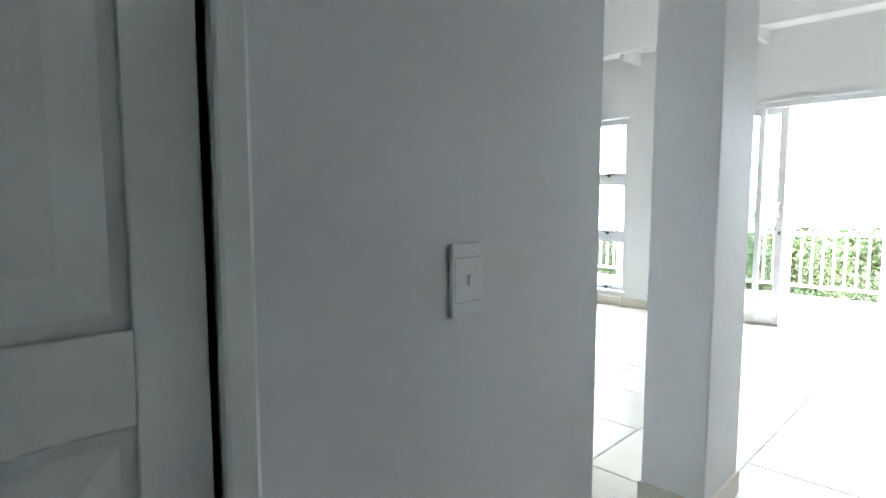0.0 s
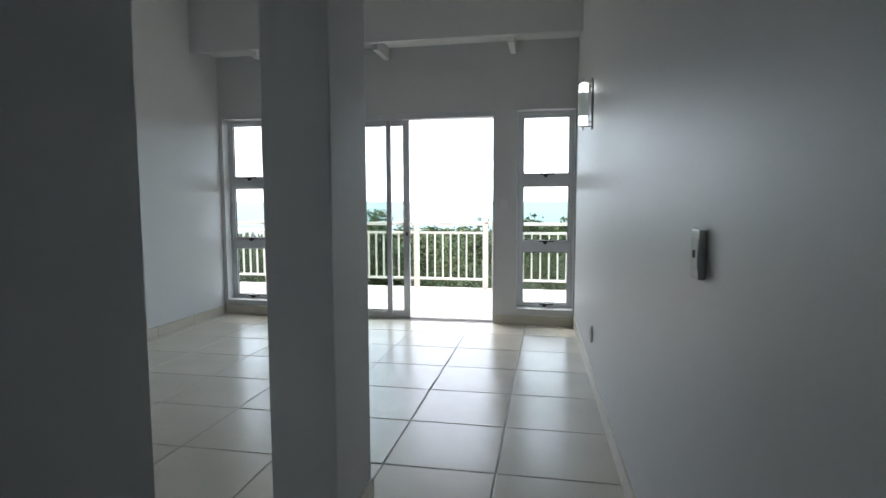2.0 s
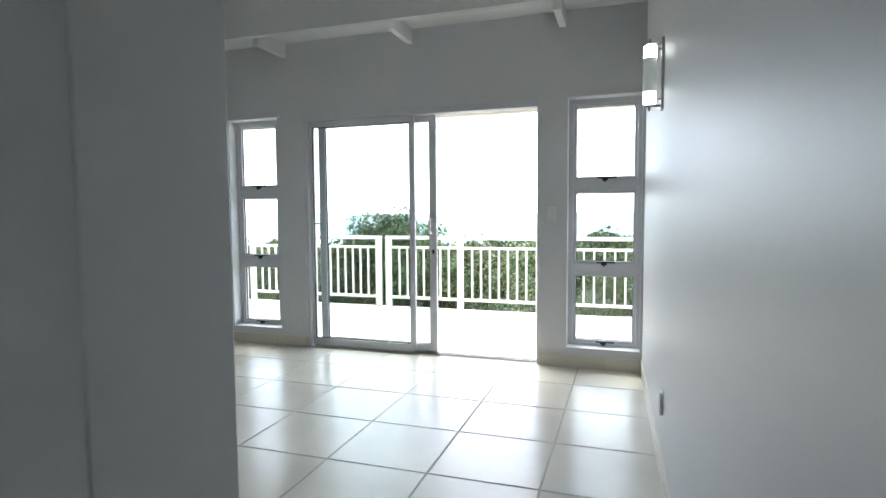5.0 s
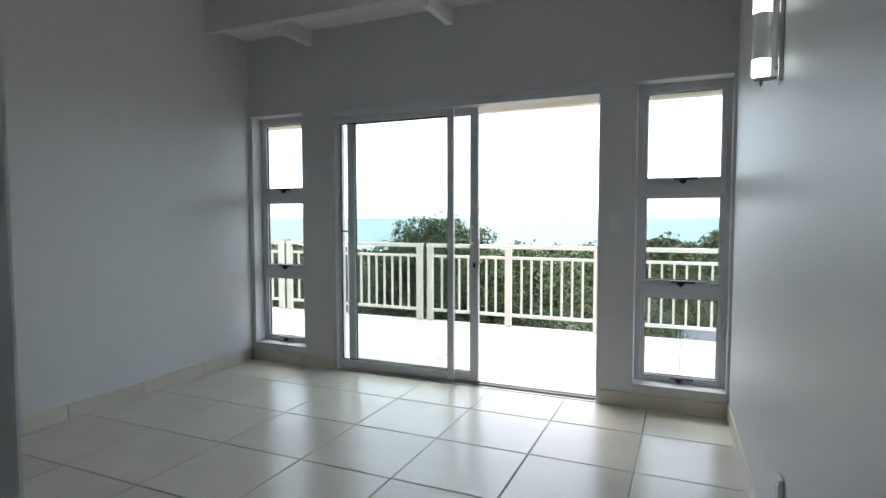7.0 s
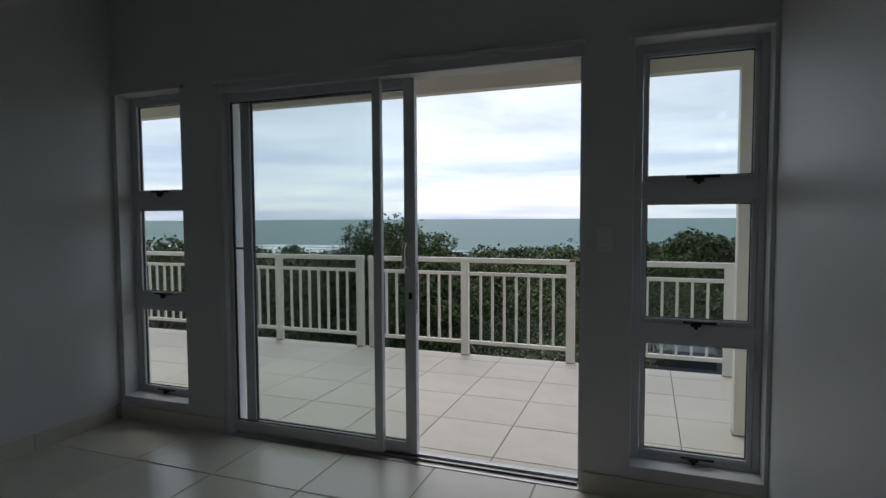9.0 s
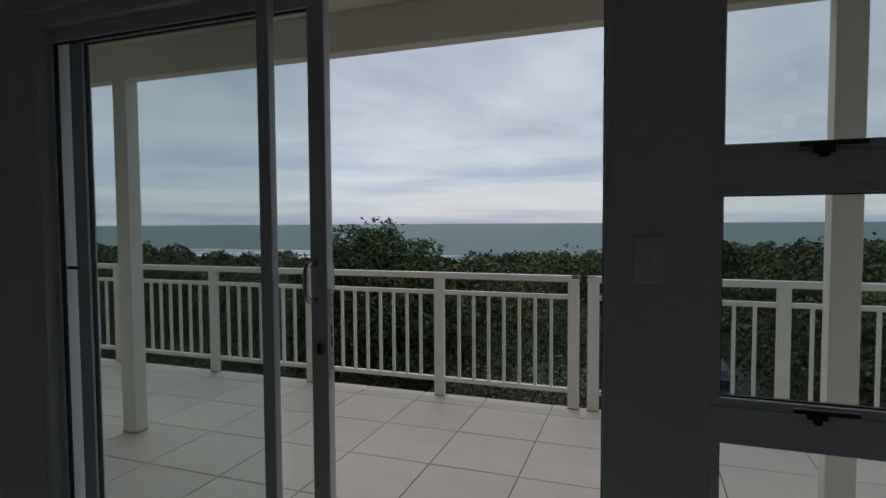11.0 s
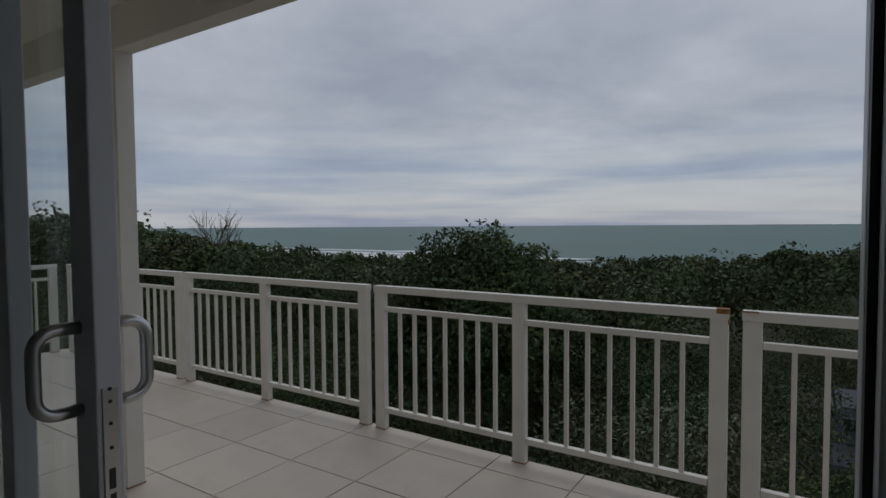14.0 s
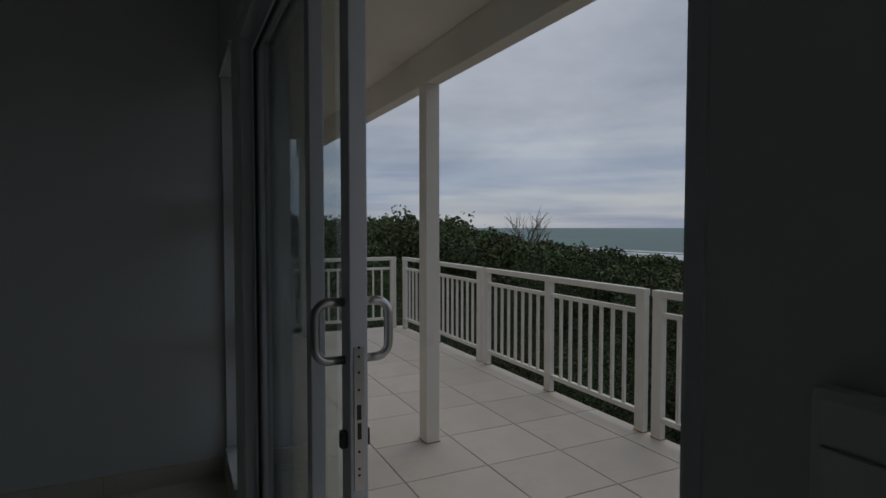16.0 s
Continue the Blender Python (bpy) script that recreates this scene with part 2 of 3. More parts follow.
def smooth(ob):
    for p in ob.data.polygons:
        p.use_smooth = True
    return ob


def thing(name, at, label, category, group="", kind=""):
    ob = new(name)
    ob.location = at
    return tagged(ob, label, category, group, kind)


def part(name, bm, material, parent, label="", kind=""):
    """One mesh in world coordinates under a thing or a part."""
    ob = new(name, mesh_of(name, bm, material))
    ob.parent = parent
    if parent.parent is None:
        ob.matrix_parent_inverse = Matrix.Translation(parent.location).inverted()
    return tagged(ob, label, "", "", kind)


def solid(name, bm, material, label, category, kind="structure"):
    return tagged(new(name, mesh_of(name, bm, material)), label, category, "", kind)


def tube(bm, points, radius, sides=10, closed=False):
    """A round bar along points."""
    rings = []
    pts = [Vector(p) for p in points]
    ref = Vector((0, 0, 1))
    for i, p in enumerate(pts):
        a, b = pts[max(0, i - 1)], pts[min(len(pts) - 1, i + 1)]
        d = (b - a).normalized()
        s = d.cross(ref)
        if s.length < 0.05:
            s = d.cross(Vector((0, 1, 0)))
        s.normalize()
        u = s.cross(d)
        r = radius[i] if isinstance(radius, (list, tuple)) else radius
        rings.append([bm.verts.new(p + r * (math.cos(6.28318 * k / sides) * s + math.sin(6.28318 * k / sides) * u)) for k in range(sides)])
    for q, w in zip(rings, rings[1:]):
        best = min(range(sides), key=lambda o: sum((q[k].co - w[(k + o) % sides].co).length for k in range(0, sides, 2)))
        for k in range(sides):
            bm.faces.new((q[k], q[(k + 1) % sides], w[(k + 1 + best) % sides], w[(k + best) % sides]))
    bm.faces.new(rings[0][::-1]); bm.faces.new(rings[-1])
    return bm

# ---------------------------------------------------------------- the plan
XR, XL = 0.742, -2.965        # side walls of the room
XS = XR + 0.21                # the east wall runs slightly askew and reaches this far at the back
YB = -4.72                    # back wall of the room, where the corridor opens
XC = -0.105                    # corridor's wall
YEND = -7.4                   # end of the corridor
TH = 0.19                     # facade thickness
H = 3.15                      # ceiling
DECK_Z = -0.062
DOOR_X0, DOOR_X1, DOOR_TOP = -2.125, -0.030, 2.075
WR0, WR1 = 0.182, 0.724       # window openings
WL0, WL1 = -2.925, -2.400
SILL, HEAD = 0.145, 2.075


def east(y):
    """The face of the east wall at y."""
    return XR - 0.027 * y


# facade with three openings
solid("wall_north", boxes(
    (XL - 0.2, WL0, 0, TH, -0.3, H), (WL1, DOOR_X0, 0, TH, -0.3, H), (DOOR_X1, WR0, 0, TH, -0.3, H), (WR1, XR + 0.2, 0, TH, -0.3, H),
    (WL0, WL1, 0, TH, -0.3, SILL), (WR0, WR1, 0, TH, -0.3, SILL),
    (WL0, WL1, 0, TH, HEAD, H), (DOOR_X0, DOOR_X1, 0, TH, DOOR_TOP, H), (WR0, WR1, 0, TH, HEAD, H),
    (DOOR_X0, DOOR_X1, 0, TH, -0.3, -0.012)), PAINT, "blue-grey painted plaster wall with door and windows", "wall")
east_bm = box(XR, XR + 0.42, YEND - 0.2, 0, -0.3, H)
for v in east_bm.verts:
    if v.co.x < XR + 0.1:
        v.co.x = east(v.co.y)
solid("wall_east", east_bm, PAINT, "smooth blue-grey painted plaster wall with soft sheen", "wall")
solid("wall_west", box(XL - 0.2, XL, YB - 0.2, 0, -0.3, H), PAINT, "smooth blue-grey painted plaster wall", "wall")
solid("wall_south", box(XL, XC - 0.16, YB - 0.16, YB, -0.3, H), PAINT, "blue-grey painted plaster wall", "wall")
DY1, DY0, DTOP = -5.538, -6.36, 2.06
solid("wall_corridor", boxes((XC - 0.16, XC, DY1 + 0.0, YB, -0.3, H), (XC - 0.16, XC, YEND, DY0, -0.3, H), (XC - 0.16, XC, DY0, DY1, DTOP, H)),
      PAINT, "blue-grey painted plaster corridor wall", "wall")
solid("wall_end", box(XC - 0.16, XS, YEND - 0.2, YEND, -0.3, H), PAINT, "blue-grey painted plaster wall", "wall")
solid("wall_closet", boxes((XC - 1.2, XC - 1.1, -6.8, -5.3, -0.3, H), (XC - 1.1, XC - 0.16, -6.8, -6.7, -0.3, H), (XC - 1.1, XC - 0.16, -5.4, -5.3, -0.3, H)),
      PAINT, "plain painted wall behind the door", "wall")
solid("column", box(-0.445, -0.203, -3.73, -3.37, 0, H, 0.006), PAINT, "square blue-grey plastered column", "column")
solid("ceiling", boxes((XL - 0.2, XR + 0.2, -0.40, 0.0, 2.72, 2.80), (XL - 0.2, XR + 0.2, YEND - 0.2, -0.40, H, H + 0.1), (XC - 1.3, XC, -6.9, -5.2, H, H + 0.1)),
      PAINT_CEIL, "white painted ceiling", "ceiling")
solid("bulkhead", box(XL, XR + 0.02, -0.45, -0.40, 2.655, H), PAINT, "painted bulkhead below the roof", "beam")
rafter = thing("rafter", (0.14, -0.2, 2.72), "white painted timber rafter under the ceiling", "rafter", "rafters")
part("timber", box(0.115, 0.165, -0.40, -0.002, 2.60, 2.719, 0.004), PAINT_CEIL, rafter)
for x in (-1.10, -2.31):
    copy_thing(rafter, Matrix.Translation((x, -0.2, 2.72)))

# skirting tiles along the walls
skirt = thing("baseboard", (0, 0, 0), "cream ceramic tile skirting along the walls", "skirting", kind="structure")


def skirting_run(axis, a, b, face, out, step=0.52, h=0.095):
    """Pieces from a to b along x or y, standing on a wall's face."""
    n = max(1, math.ceil((b - a) / step))
    for i in range(n):
        p, q = a + i * step + 0.0015, min(b, a + (i + 1) * step) - 0.0015
        if q - p < 0.02:
            continue
        f0, f1 = sorted((face, face + out * 0.011))
        bm = box(p, q, f0, f1, 0.0, h, 0.003) if axis == "x" else box(f0, f1, p, q, 0.0, h, 0.003)
        part("skirting_tile", bm, SKIRT, skirt)


skirting_run("x", XL, DOOR_X0, 0, -1)
skirting_run("x", DOOR_X1, XR - 0.011, 0, -1)
for k in range(15):
    bm = box(XR - 0.011, XR + 0.004, max(YEND, -0.52 * k - 0.5185), -0.52 * k - 0.0015 if k else -0.0015, 0.0, 0.095, 0.003)
    for v in bm.verts:
        v.co.x += east(v.co.y) - XR
    part("skirting_tile", bm, SKIRT, skirt)
skirting_run("y", YB, -0.011, XL, 1)
skirting_run("x", XL + 0.011, XC, YB, 1)
skirting_run("y", DY1 + 0.045, YB, XC, 1)
skirting_run("x", -0.456, -0.192, -3.73, -1)
skirting_run("x", -0.456, -0.192, -3.37, 1)
skirting_run("y", -3.73, -3.37, -0.203, 1)
skirting_run("y", -3.73, -3.37, -0.445, -1)


# ---------------------------------------------------------------- windows
def window(name, x0, x1, g0, g1, label):
    """Three panes one above the other in a coated frame, with a black latch under each."""
    w = thing(name, ((x0 + x1) / 2, 0.05, SILL), label, "window", kind="structure")
    y0, y1 = 0.105, 0.155
    zs = [(0.20, 0.705), (0.825, 1.352), (1.478, 2.018)]
    fr = bmesh.new()
    add_box(fr, x0, g0 - 0.022, y0, y1, SILL, HEAD, 0.003)
    add_box(fr, g1 + 0.022, x1, y0, y1, SILL, HEAD, 0.003)
    for a, b in ((SILL, zs[0][0] - 0.022), (zs[0][1] + 0.022, zs[1][0] - 0.022), (zs[1][1] + 0.022, zs[2][0] - 0.022), (zs[2][1] + 0.022, HEAD)):
        add_box(fr, g0 - 0.022, g1 + 0.022, y0, y1, a, b, 0.002)
    part("window_frame", fr, ALU, w)
    for a, b in zs:
        s = bmesh.new()
        add_box(s, g0 - 0.021, g0, y0 + 0.006, y1 - 0.004, a - 0.021, b + 0.021, 0.002)
        add_box(s, g1, g1 + 0.021, y0 + 0.006, y1 - 0.004, a - 0.021, b + 0.021, 0.002)
        add_box(s, g0, g1, y0 + 0.006, y1 - 0.004, a - 0.021, a, 0.002)
        add_box(s, g0, g1, y0 + 0.006, y1 - 0.004, b, b + 0.021, 0.002)
        sash = part("sash", s, ALU, w)
        gasket = boxes((g0, g0 + 0.004, 0.127, 0.139, a, b), (g1 - 0.004, g1, 0.127, 0.139, a, b), (g0, g1, 0.127, 0.139, a, a + 0.004), (g0, g1, 0.127, 0.139, b - 0.004, b))
        part("gasket", gasket, RUBBER, sash)
        part("pane", box(g0 + 0.001, g1 - 0.001, 0.131, 0.135, a + 0.001, b - 0.001), GLASS, sash)
        c = (g0 + g1) / 2
        lt = bmesh.new()
        add_box(lt, c - 0.022, c + 0.022, y0 - 0.014, y0 + 0.004, a - 0.030, a - 0.008, 0.003)
        add_box(lt, c - 0.055, c + 0.085, y0 - 0.026, y0 - 0.012, a - 0.014, a - 0.002, 0.003)
        add_box(lt, c - 0.008, c + 0.008, y0 - 0.022, y0 + 0.002, a - 0.040, a - 0.012, 0.002)
        part("latch", lt, BLACK, sash, "black plastic window latch")
    part("window_sill", box(x0 - 0.0, x1, -0.012, 0.105, SILL, SILL + 0.012, 0.004), PAINT, w)
    part("plaster_head", box(x0 - 0.03, x1 + (0.03 if x1 < 0.5 else 0.0), -0.014, 0.0, HEAD + 0.0, HEAD + 0.022, 0.004), PAINT, w)
    return w


window("window_1", WR0, WR1, 0.240, 0.672, "narrow white aluminium window with three panes")
window("window_2", WL0, WL1, -2.873, -2.496, "narrow white aluminium window with three panes")

# ---------------------------------------------------------------- sliding door
door = thing("door_1", ((DOOR_X0 + DOOR_X1) / 2, 0.06, 0), "white aluminium sliding glass door standing half open", "sliding door", kind="structure")
part("door_frame", boxes((DOOR_X0, DOOR_X0 + 0.030, 0.002, 0.130, 0.0, DOOR_TOP), (DOOR_X1 - 0.012, DOOR_X1, -0.002, 0.130, 0.0, DOOR_TOP),
                         (DOOR_X1 - 0.018, DOOR_X1 - 0.012, 0.004, 0.036, 0.0, DOOR_TOP - 0.05), (DOOR_X1 - 0.018, DOOR_X1 - 0.012, 0.100, 0.130, 0.0, DOOR_TOP - 0.05),
                         (DOOR_X0 + 0.030, DOOR_X1 - 0.012, 0.002, 0.130, DOOR_TOP - 0.050, DOOR_TOP), bevel=0.002), ALU, door)
part("track", boxes((DOOR_X0 + 0.045, DOOR_X1 - 0.016, 0.0, 0.130, -0.012, 0.004), (DOOR_X0 + 0.05, DOOR_X1 - 0.025, 0.040, 0.045, 0.004, 0.016),
                    (DOOR_X0 + 0.05, DOOR_X1 - 0.025, 0.092, 0.097, 0.004, 0.016)), STEEL, door, "worn aluminium floor track")
part("door_head", box(DOOR_X0 - 0.03, DOOR_X1 + 0.0, -0.014, 0.0, DOOR_TOP, DOOR_TOP + 0.022, 0.004), PAINT, door)
part("jamb_seal", boxes((DOOR_X1 - 0.022, DOOR_X1 - 0.018, 0.022, 0.034, 0.02, 2.02), (DOOR_X1 - 0.016, DOOR_X1 - 0.012, 0.040, 0.096, 0.02, 2.02)), RUBBER, door)


def leaf(name, x0, x1, y0, y1, left, stile, label):
    z0, z1 = 0.018, 2.024
    bm = bmesh.new()
    add_box(bm, x0, x0 + left, y0, y1, z0, z1, 0.003)
    add_box(bm, x1 - stile, x1, y0, y1, z0, z1, 0.003)
    add_box(bm, x0 + left, x1 - stile, y0, y1, z0, z0 + 0.062, 0.003)
    add_box(bm, x0 + left, x1 - stile, y0, y1, z1 - 0.05, z1, 0.003)
    lf = part(name, bm, ALU, door, label)
    m = (y0 + y1) / 2
    a0, a1, b0, b1 = x0 + left, x1 - stile, z0 + 0.062, z1 - 0.05
    part("gasket", boxes((a0, a0 + 0.005, m - 0.008, m + 0.008, b0, b1), (a1 - 0.005, a1, m - 0.008, m + 0.008, b0, b1),
                         (a0, a1, m - 0.008, m + 0.008, b0, b0 + 0.005), (a0, a1, m - 0.008, m + 0.008, b1 - 0.005, b1)), RUBBER, lf)
    part("pane", box(a0 + 0.001, a1 - 0.001, m - 0.003, m + 0.003, b0 + 0.001, b1 - 0.001), GLASS, lf)
    return lf


leaf("fixed_leaf", -2.096, -1.090, 0.040, 0.073, 0.026, 0.046, "fixed glazed leaf")
slide = leaf("sliding_leaf", -2.025, -0.908, 0.077, 0.114, 0.066, 0.062, "sliding glazed leaf pushed back")


def handle_bar(y, out):
    pts = []
    x = -0.950
    zt, zb, d = 1.157, 1.038, 0.059
    pts.append((x, y, zt))
    for k in range(7):
        a = k / 6 * math.pi / 2
        pts.append((x, y + out * (d - 0.028 + 0.028 * math.sin(a)), zt - 0.028 + 0.028 * math.cos(a)))
    for k in range(7):
        a = k / 6 * math.pi / 2
        pts.append((x, y + out * (d - 0.028 + 0.028 * math.cos(a)), zb + 0.028 - 0.028 * math.sin(a)))
    pts.append((x, y, zb))
    return tube(bmesh.new(), pts, 0.0095, 12)


smooth(part("handle", handle_bar(0.077, -1), STEEL, slide, "brushed steel D handle"))
smooth(part("handle", handle_bar(0.114, 1), STEEL, slide, "brushed steel D handle"))
part("lock_plate", box(-0.9085, -0.9055, 0.084, 0.106, 0.78, 1.072, 0.001), STEEL, slide, "worn steel lock plate")
part("lock_slot", boxes((-0.9060, -0.9048, 0.090, 0.099, 0.925, 0.955), (-0.9060, -0.9046, 0.091, 0.099, 0.885, 0.918)), BLACK, slide)
for z in (1.07, 1.052, 1.02, 0.985, 0.86, 0.825, 0.812):
    bm = bmesh.new()
    bmesh.ops.create_cone(bm, cap_ends=True, segments=10, radius1=0.003, radius2=0.0024, depth=0.002, matrix=pose(-0.9048, 0.0945, z, 0, 90, 0))
    part("screw", bm, BLACK, slide)
part("key_cylinder", boxes((-0.943, -0.925, 0.062, 0.077, 0.862, 0.898), (-0.943, -0.925, 0.114, 0.124, 0.862, 0.898), bevel=0.004), BLACK, slide, "black key cylinder cover")
part("stay", boxes((-2.085, -2.02, 0.0735, 0.0768, 1.112, 1.124)), BLACK, door, "small black door catch")

# ---------------------------------------------------------------- interior door in the corridor
idoor = thing("door_2", (XC - 0.03, (DY0 + DY1) / 2, 0), "white panelled door slightly ajar in its frame", "door", kind="structure")
part("door_frame", boxes((XC - 0.15, XC + 0.012, DY1 - 0.0, DY1 + 0.042, 0, DTOP + 0.06), (XC - 0.15, XC + 0.012, DY0 - 0.062, DY0, 0, DTOP + 0.06),
                         (XC - 0.15, XC + 0.012, DY0, DY1, DTOP, DTOP + 0.06), bevel=0.006), DOOR_PAINT, idoor)
leaf_bm = bmesh.new()
lx0, lx1 = XC - 0.050, XC - 0.010
la, lb = DY0 + 0.004, DY1 - 0.005
panels_y = [(la + 0.075, (la + lb) / 2 - 0.045), ((la + lb) / 2 + 0.045, lb - 0.075)]
panels_z = [(0.20, 0.985), (1.085, 1.93)]
add_box(leaf_bm, lx0, lx1 - 0.010, la, lb, 0.008, DTOP - 0.004)
for y0, y1 in ((la, panels_y[0][0]), (panels_y[0][1], panels_y[1][0]), (panels_y[1][1], lb)):
    add_box(leaf_bm, lx1 - 0.010, lx1, y0, y1, 0.008, DTOP - 0.004, 0.003)
for y0, y1 in panels_y:
    for z0, z1 in ((0.008, 0.20), (0.985, 1.085), (1.93, DTOP - 0.004)):
        add_box(leaf_bm, lx1 - 0.010, lx1 - 0.0002, y0, y1, z0, z1, 0.003)
dleaf = part("door_leaf", leaf_bm, DOOR_PAINT, idoor)
for y0, y1 in panels_y:
    for z0, z1 in panels_z:
        pb = box(lx1 - 0.012, lx1 - 0.001, y0 + 0.006, y1 - 0.006, z0 + 0.006, z1 - 0.006)
        for v in pb.verts:
            if v.co.x > lx1 - 0.006:
                v.co.y += 0.055 if v.co.y < (y0 + y1) / 2 else -0.055
                v.co.z += 0.055 if v.co.z < (z0 + z1) / 2 else -0.055
        part("panel", pb, DOOR_PAINT, dleaf, "raised panel with sloping edges")


# ---------------------------------------------------------------- switches, socket, lamp
def plate(name, label, w=0.072, h=0.118, category="switch", toggle=True, d=0.016):
    """A wall plate that faces +x, with its middle at the origin."""
    p = thing(name, (0, 0, 0), label, category)
    part("cover", box(0.0, d, -w / 2, w / 2, -h / 2, h / 2, 0.005), PLASTIC, p)
    part("rocker_panel", box(d - 0.0005, d + 0.0012, -w / 2 + 0.005, w / 2 - 0.005, -h / 2 + 0.0245, h / 2 - 0.0235, 0.0006), PLASTIC, p)
    for z in (h / 2 - 0.023, -h / 2 + 0.024):
        part("seam", box(d - 0.001, d + 0.0004, -w / 2 + 0.006, w / 2 - 0.006, z - 0.0005, z + 0.0005), GROUT, p)
    if toggle:
        part("toggle", box(d + 0.0005, d + 0.0055, -0.0045, 0.0045, -0.009, 0.009, 0.003), PLASTIC, p, "small rocker toggle")
    return p


s1 = plate("light_switch", "white plastic light switch on the corridor wall", d=0.010)
s1.matrix_basis = pose(XC, -5.140, 1.087)
s2 = plate("light_switch", "glossy white plastic light switch on the blue-grey wall", d=0.018)
s2.matrix_basis = pose(east(-4.06), -4.06, 1.091, 0, 0, 180)
s3 = copy_thing(s1, pose(0.061, 0.0, 1.190, 0, 0, -90))
s3["label"] = "white light switch beside the sliding door"
s4 = plate("wall_socket", "small white wall socket low on the wall", 0.06, 0.105, "socket", False)
s4.matrix_basis = pose(east(-1.68), -1.68, 0.33, 0, 0, 180)

LX, LY = east(-1.42), -1.42
lamp = thing("wall_lamp", (LX, LY, 1.875), "lit frosted glass tube wall lamp with chrome fittings", "wall lamp")
part("back_plate", box(LX - 0.014, LX + 0.001, LY - 0.04, LY + 0.04, 1.705, 2.045, 0.003), STEEL, lamp, "polished steel back plate")
smooth(part("glass_tube", tube(bmesh.new(), [(LX - 0.064, LY, 1.795), (LX - 0.064, LY, 1.955)], 0.031, 24), LAMP_GLASS, lamp, "frosted glass tube"))
for z0, z1, zc, up in ((1.737, 1.795, 1.726, -1), (1.955, 2.013, 2.024, 1)):
    smooth(part("bulb_end", tube(bmesh.new(), [(LX - 0.064, LY, z0), (LX - 0.064, LY, z1)], 0.031, 24), LAMP_BULB, lamp, "lit end of the glass tube"))
    part("clamp", boxes((LX - 0.088, LX - 0.010, LY - 0.006, LY + 0.006, zc - 0.005, zc + 0.005), (LX - 0.082, LX - 0.028, LY - 0.022, LY + 0.022, zc - 0.003, zc + 0.003), bevel=0.002), STEEL, lamp, "chrome clamp")
    part("finial", tube(bmesh.new(), [(LX - 0.064, LY, zc), (LX - 0.064, LY, zc + up * 0.014), (LX - 0.064, LY, zc + up * 0.026)], [0.006, 0.007, 0.003], 10), STEEL, lamp)
    part("screw", tube(bmesh.new(), [(LX - 0.014, LY - 0.02, zc - up * 0.03), (LX - 0.024, LY - 0.02, zc - up * 0.03)], 0.006, 10), STEEL, lamp)

# ---------------------------------------------------------------- balcony
DX0, DX1, DY_OUT = -7.05, 2.2, 2.615
solid("balcony_slab", box(DX0, DX1, TH, DY_OUT, -0.35, DECK_Z - 0.012), DECK_GROUT, "dark edged balcony slab", "slab")
solid("house_wall", boxes((DX0, XL - 0.2, -0.02, TH, -3.4, 3.3), (XR + 0.2, DX1, -0.02, TH, -3.4, 3.3), (XL - 0.2, XR + 0.2, 0.0, TH, -3.4, -0.301)), PAINT_OUT, "cream painted outside wall", "wall")
solid("balcony_soffit", box(DX0, DX1, TH, 1.275, 2.41, 2.47), PAINT_OUT, "cream painted balcony soffit", "soffit")
solid("balcony_beam", box(DX0, DX1, 1.18, 1.275, 2.195, 2.41, 0.006), PAINT_OUT, "cream painted roof beam over the columns", "beam")
solid("roof", box(DX0 - 0.1, DX1, -7.8, 1.30, 3.30, 3.38), PAINT_OUT, "flat roof over the house", "roof")
solid("roof_fascia", box(DX0, DX1, 1.23, 1.274, 2.47, 3.30), PAINT_OUT, "cream fascia", "fascia")

post = thing("balcony_column", (-3.07, 1.245, DECK_Z), "square cream painted balcony column", "column", "balcony columns")
part("shaft", box(-3.125, -3.015, 1.182, 1.274, DECK_Z, 2.196, 0.004), PAINT_OUT, post)
part("foot_stain", box(-3.129, -3.011, 1.178, 1.278, DECK_Z, DECK_Z + 0.006), RUST, post, "dirty edge at the foot")
copy_thing(post, Matrix.Translation((0.815, 1.215, DECK_Z)))
copy_thing(post, Matrix.Translation((-6.85, 1.245, DECK_Z)))

YRAIL = 2.575
RT, R2, R0 = 0.902, 0.763, 0.052      # heights of the rails


def post_mesh():
    return mesh_of("post", box(-0.039, 0.039, -0.023, 0.023, 0, RT - 0.046 - DECK_Z, 0.004), RAIL)


def baluster_mesh():
    return mesh_of("baluster", box(-0.011, 0.011, -0.011, 0.011, 0, R2 - 0.03 - R0 - 0.0, 0.002), RAIL)


POST, BALUSTER = post_mesh(), baluster_mesh()
FOOT = mesh_of("foot", box(-0.042, 0.042, -0.026, 0.026, 0, 0.006), RUST)


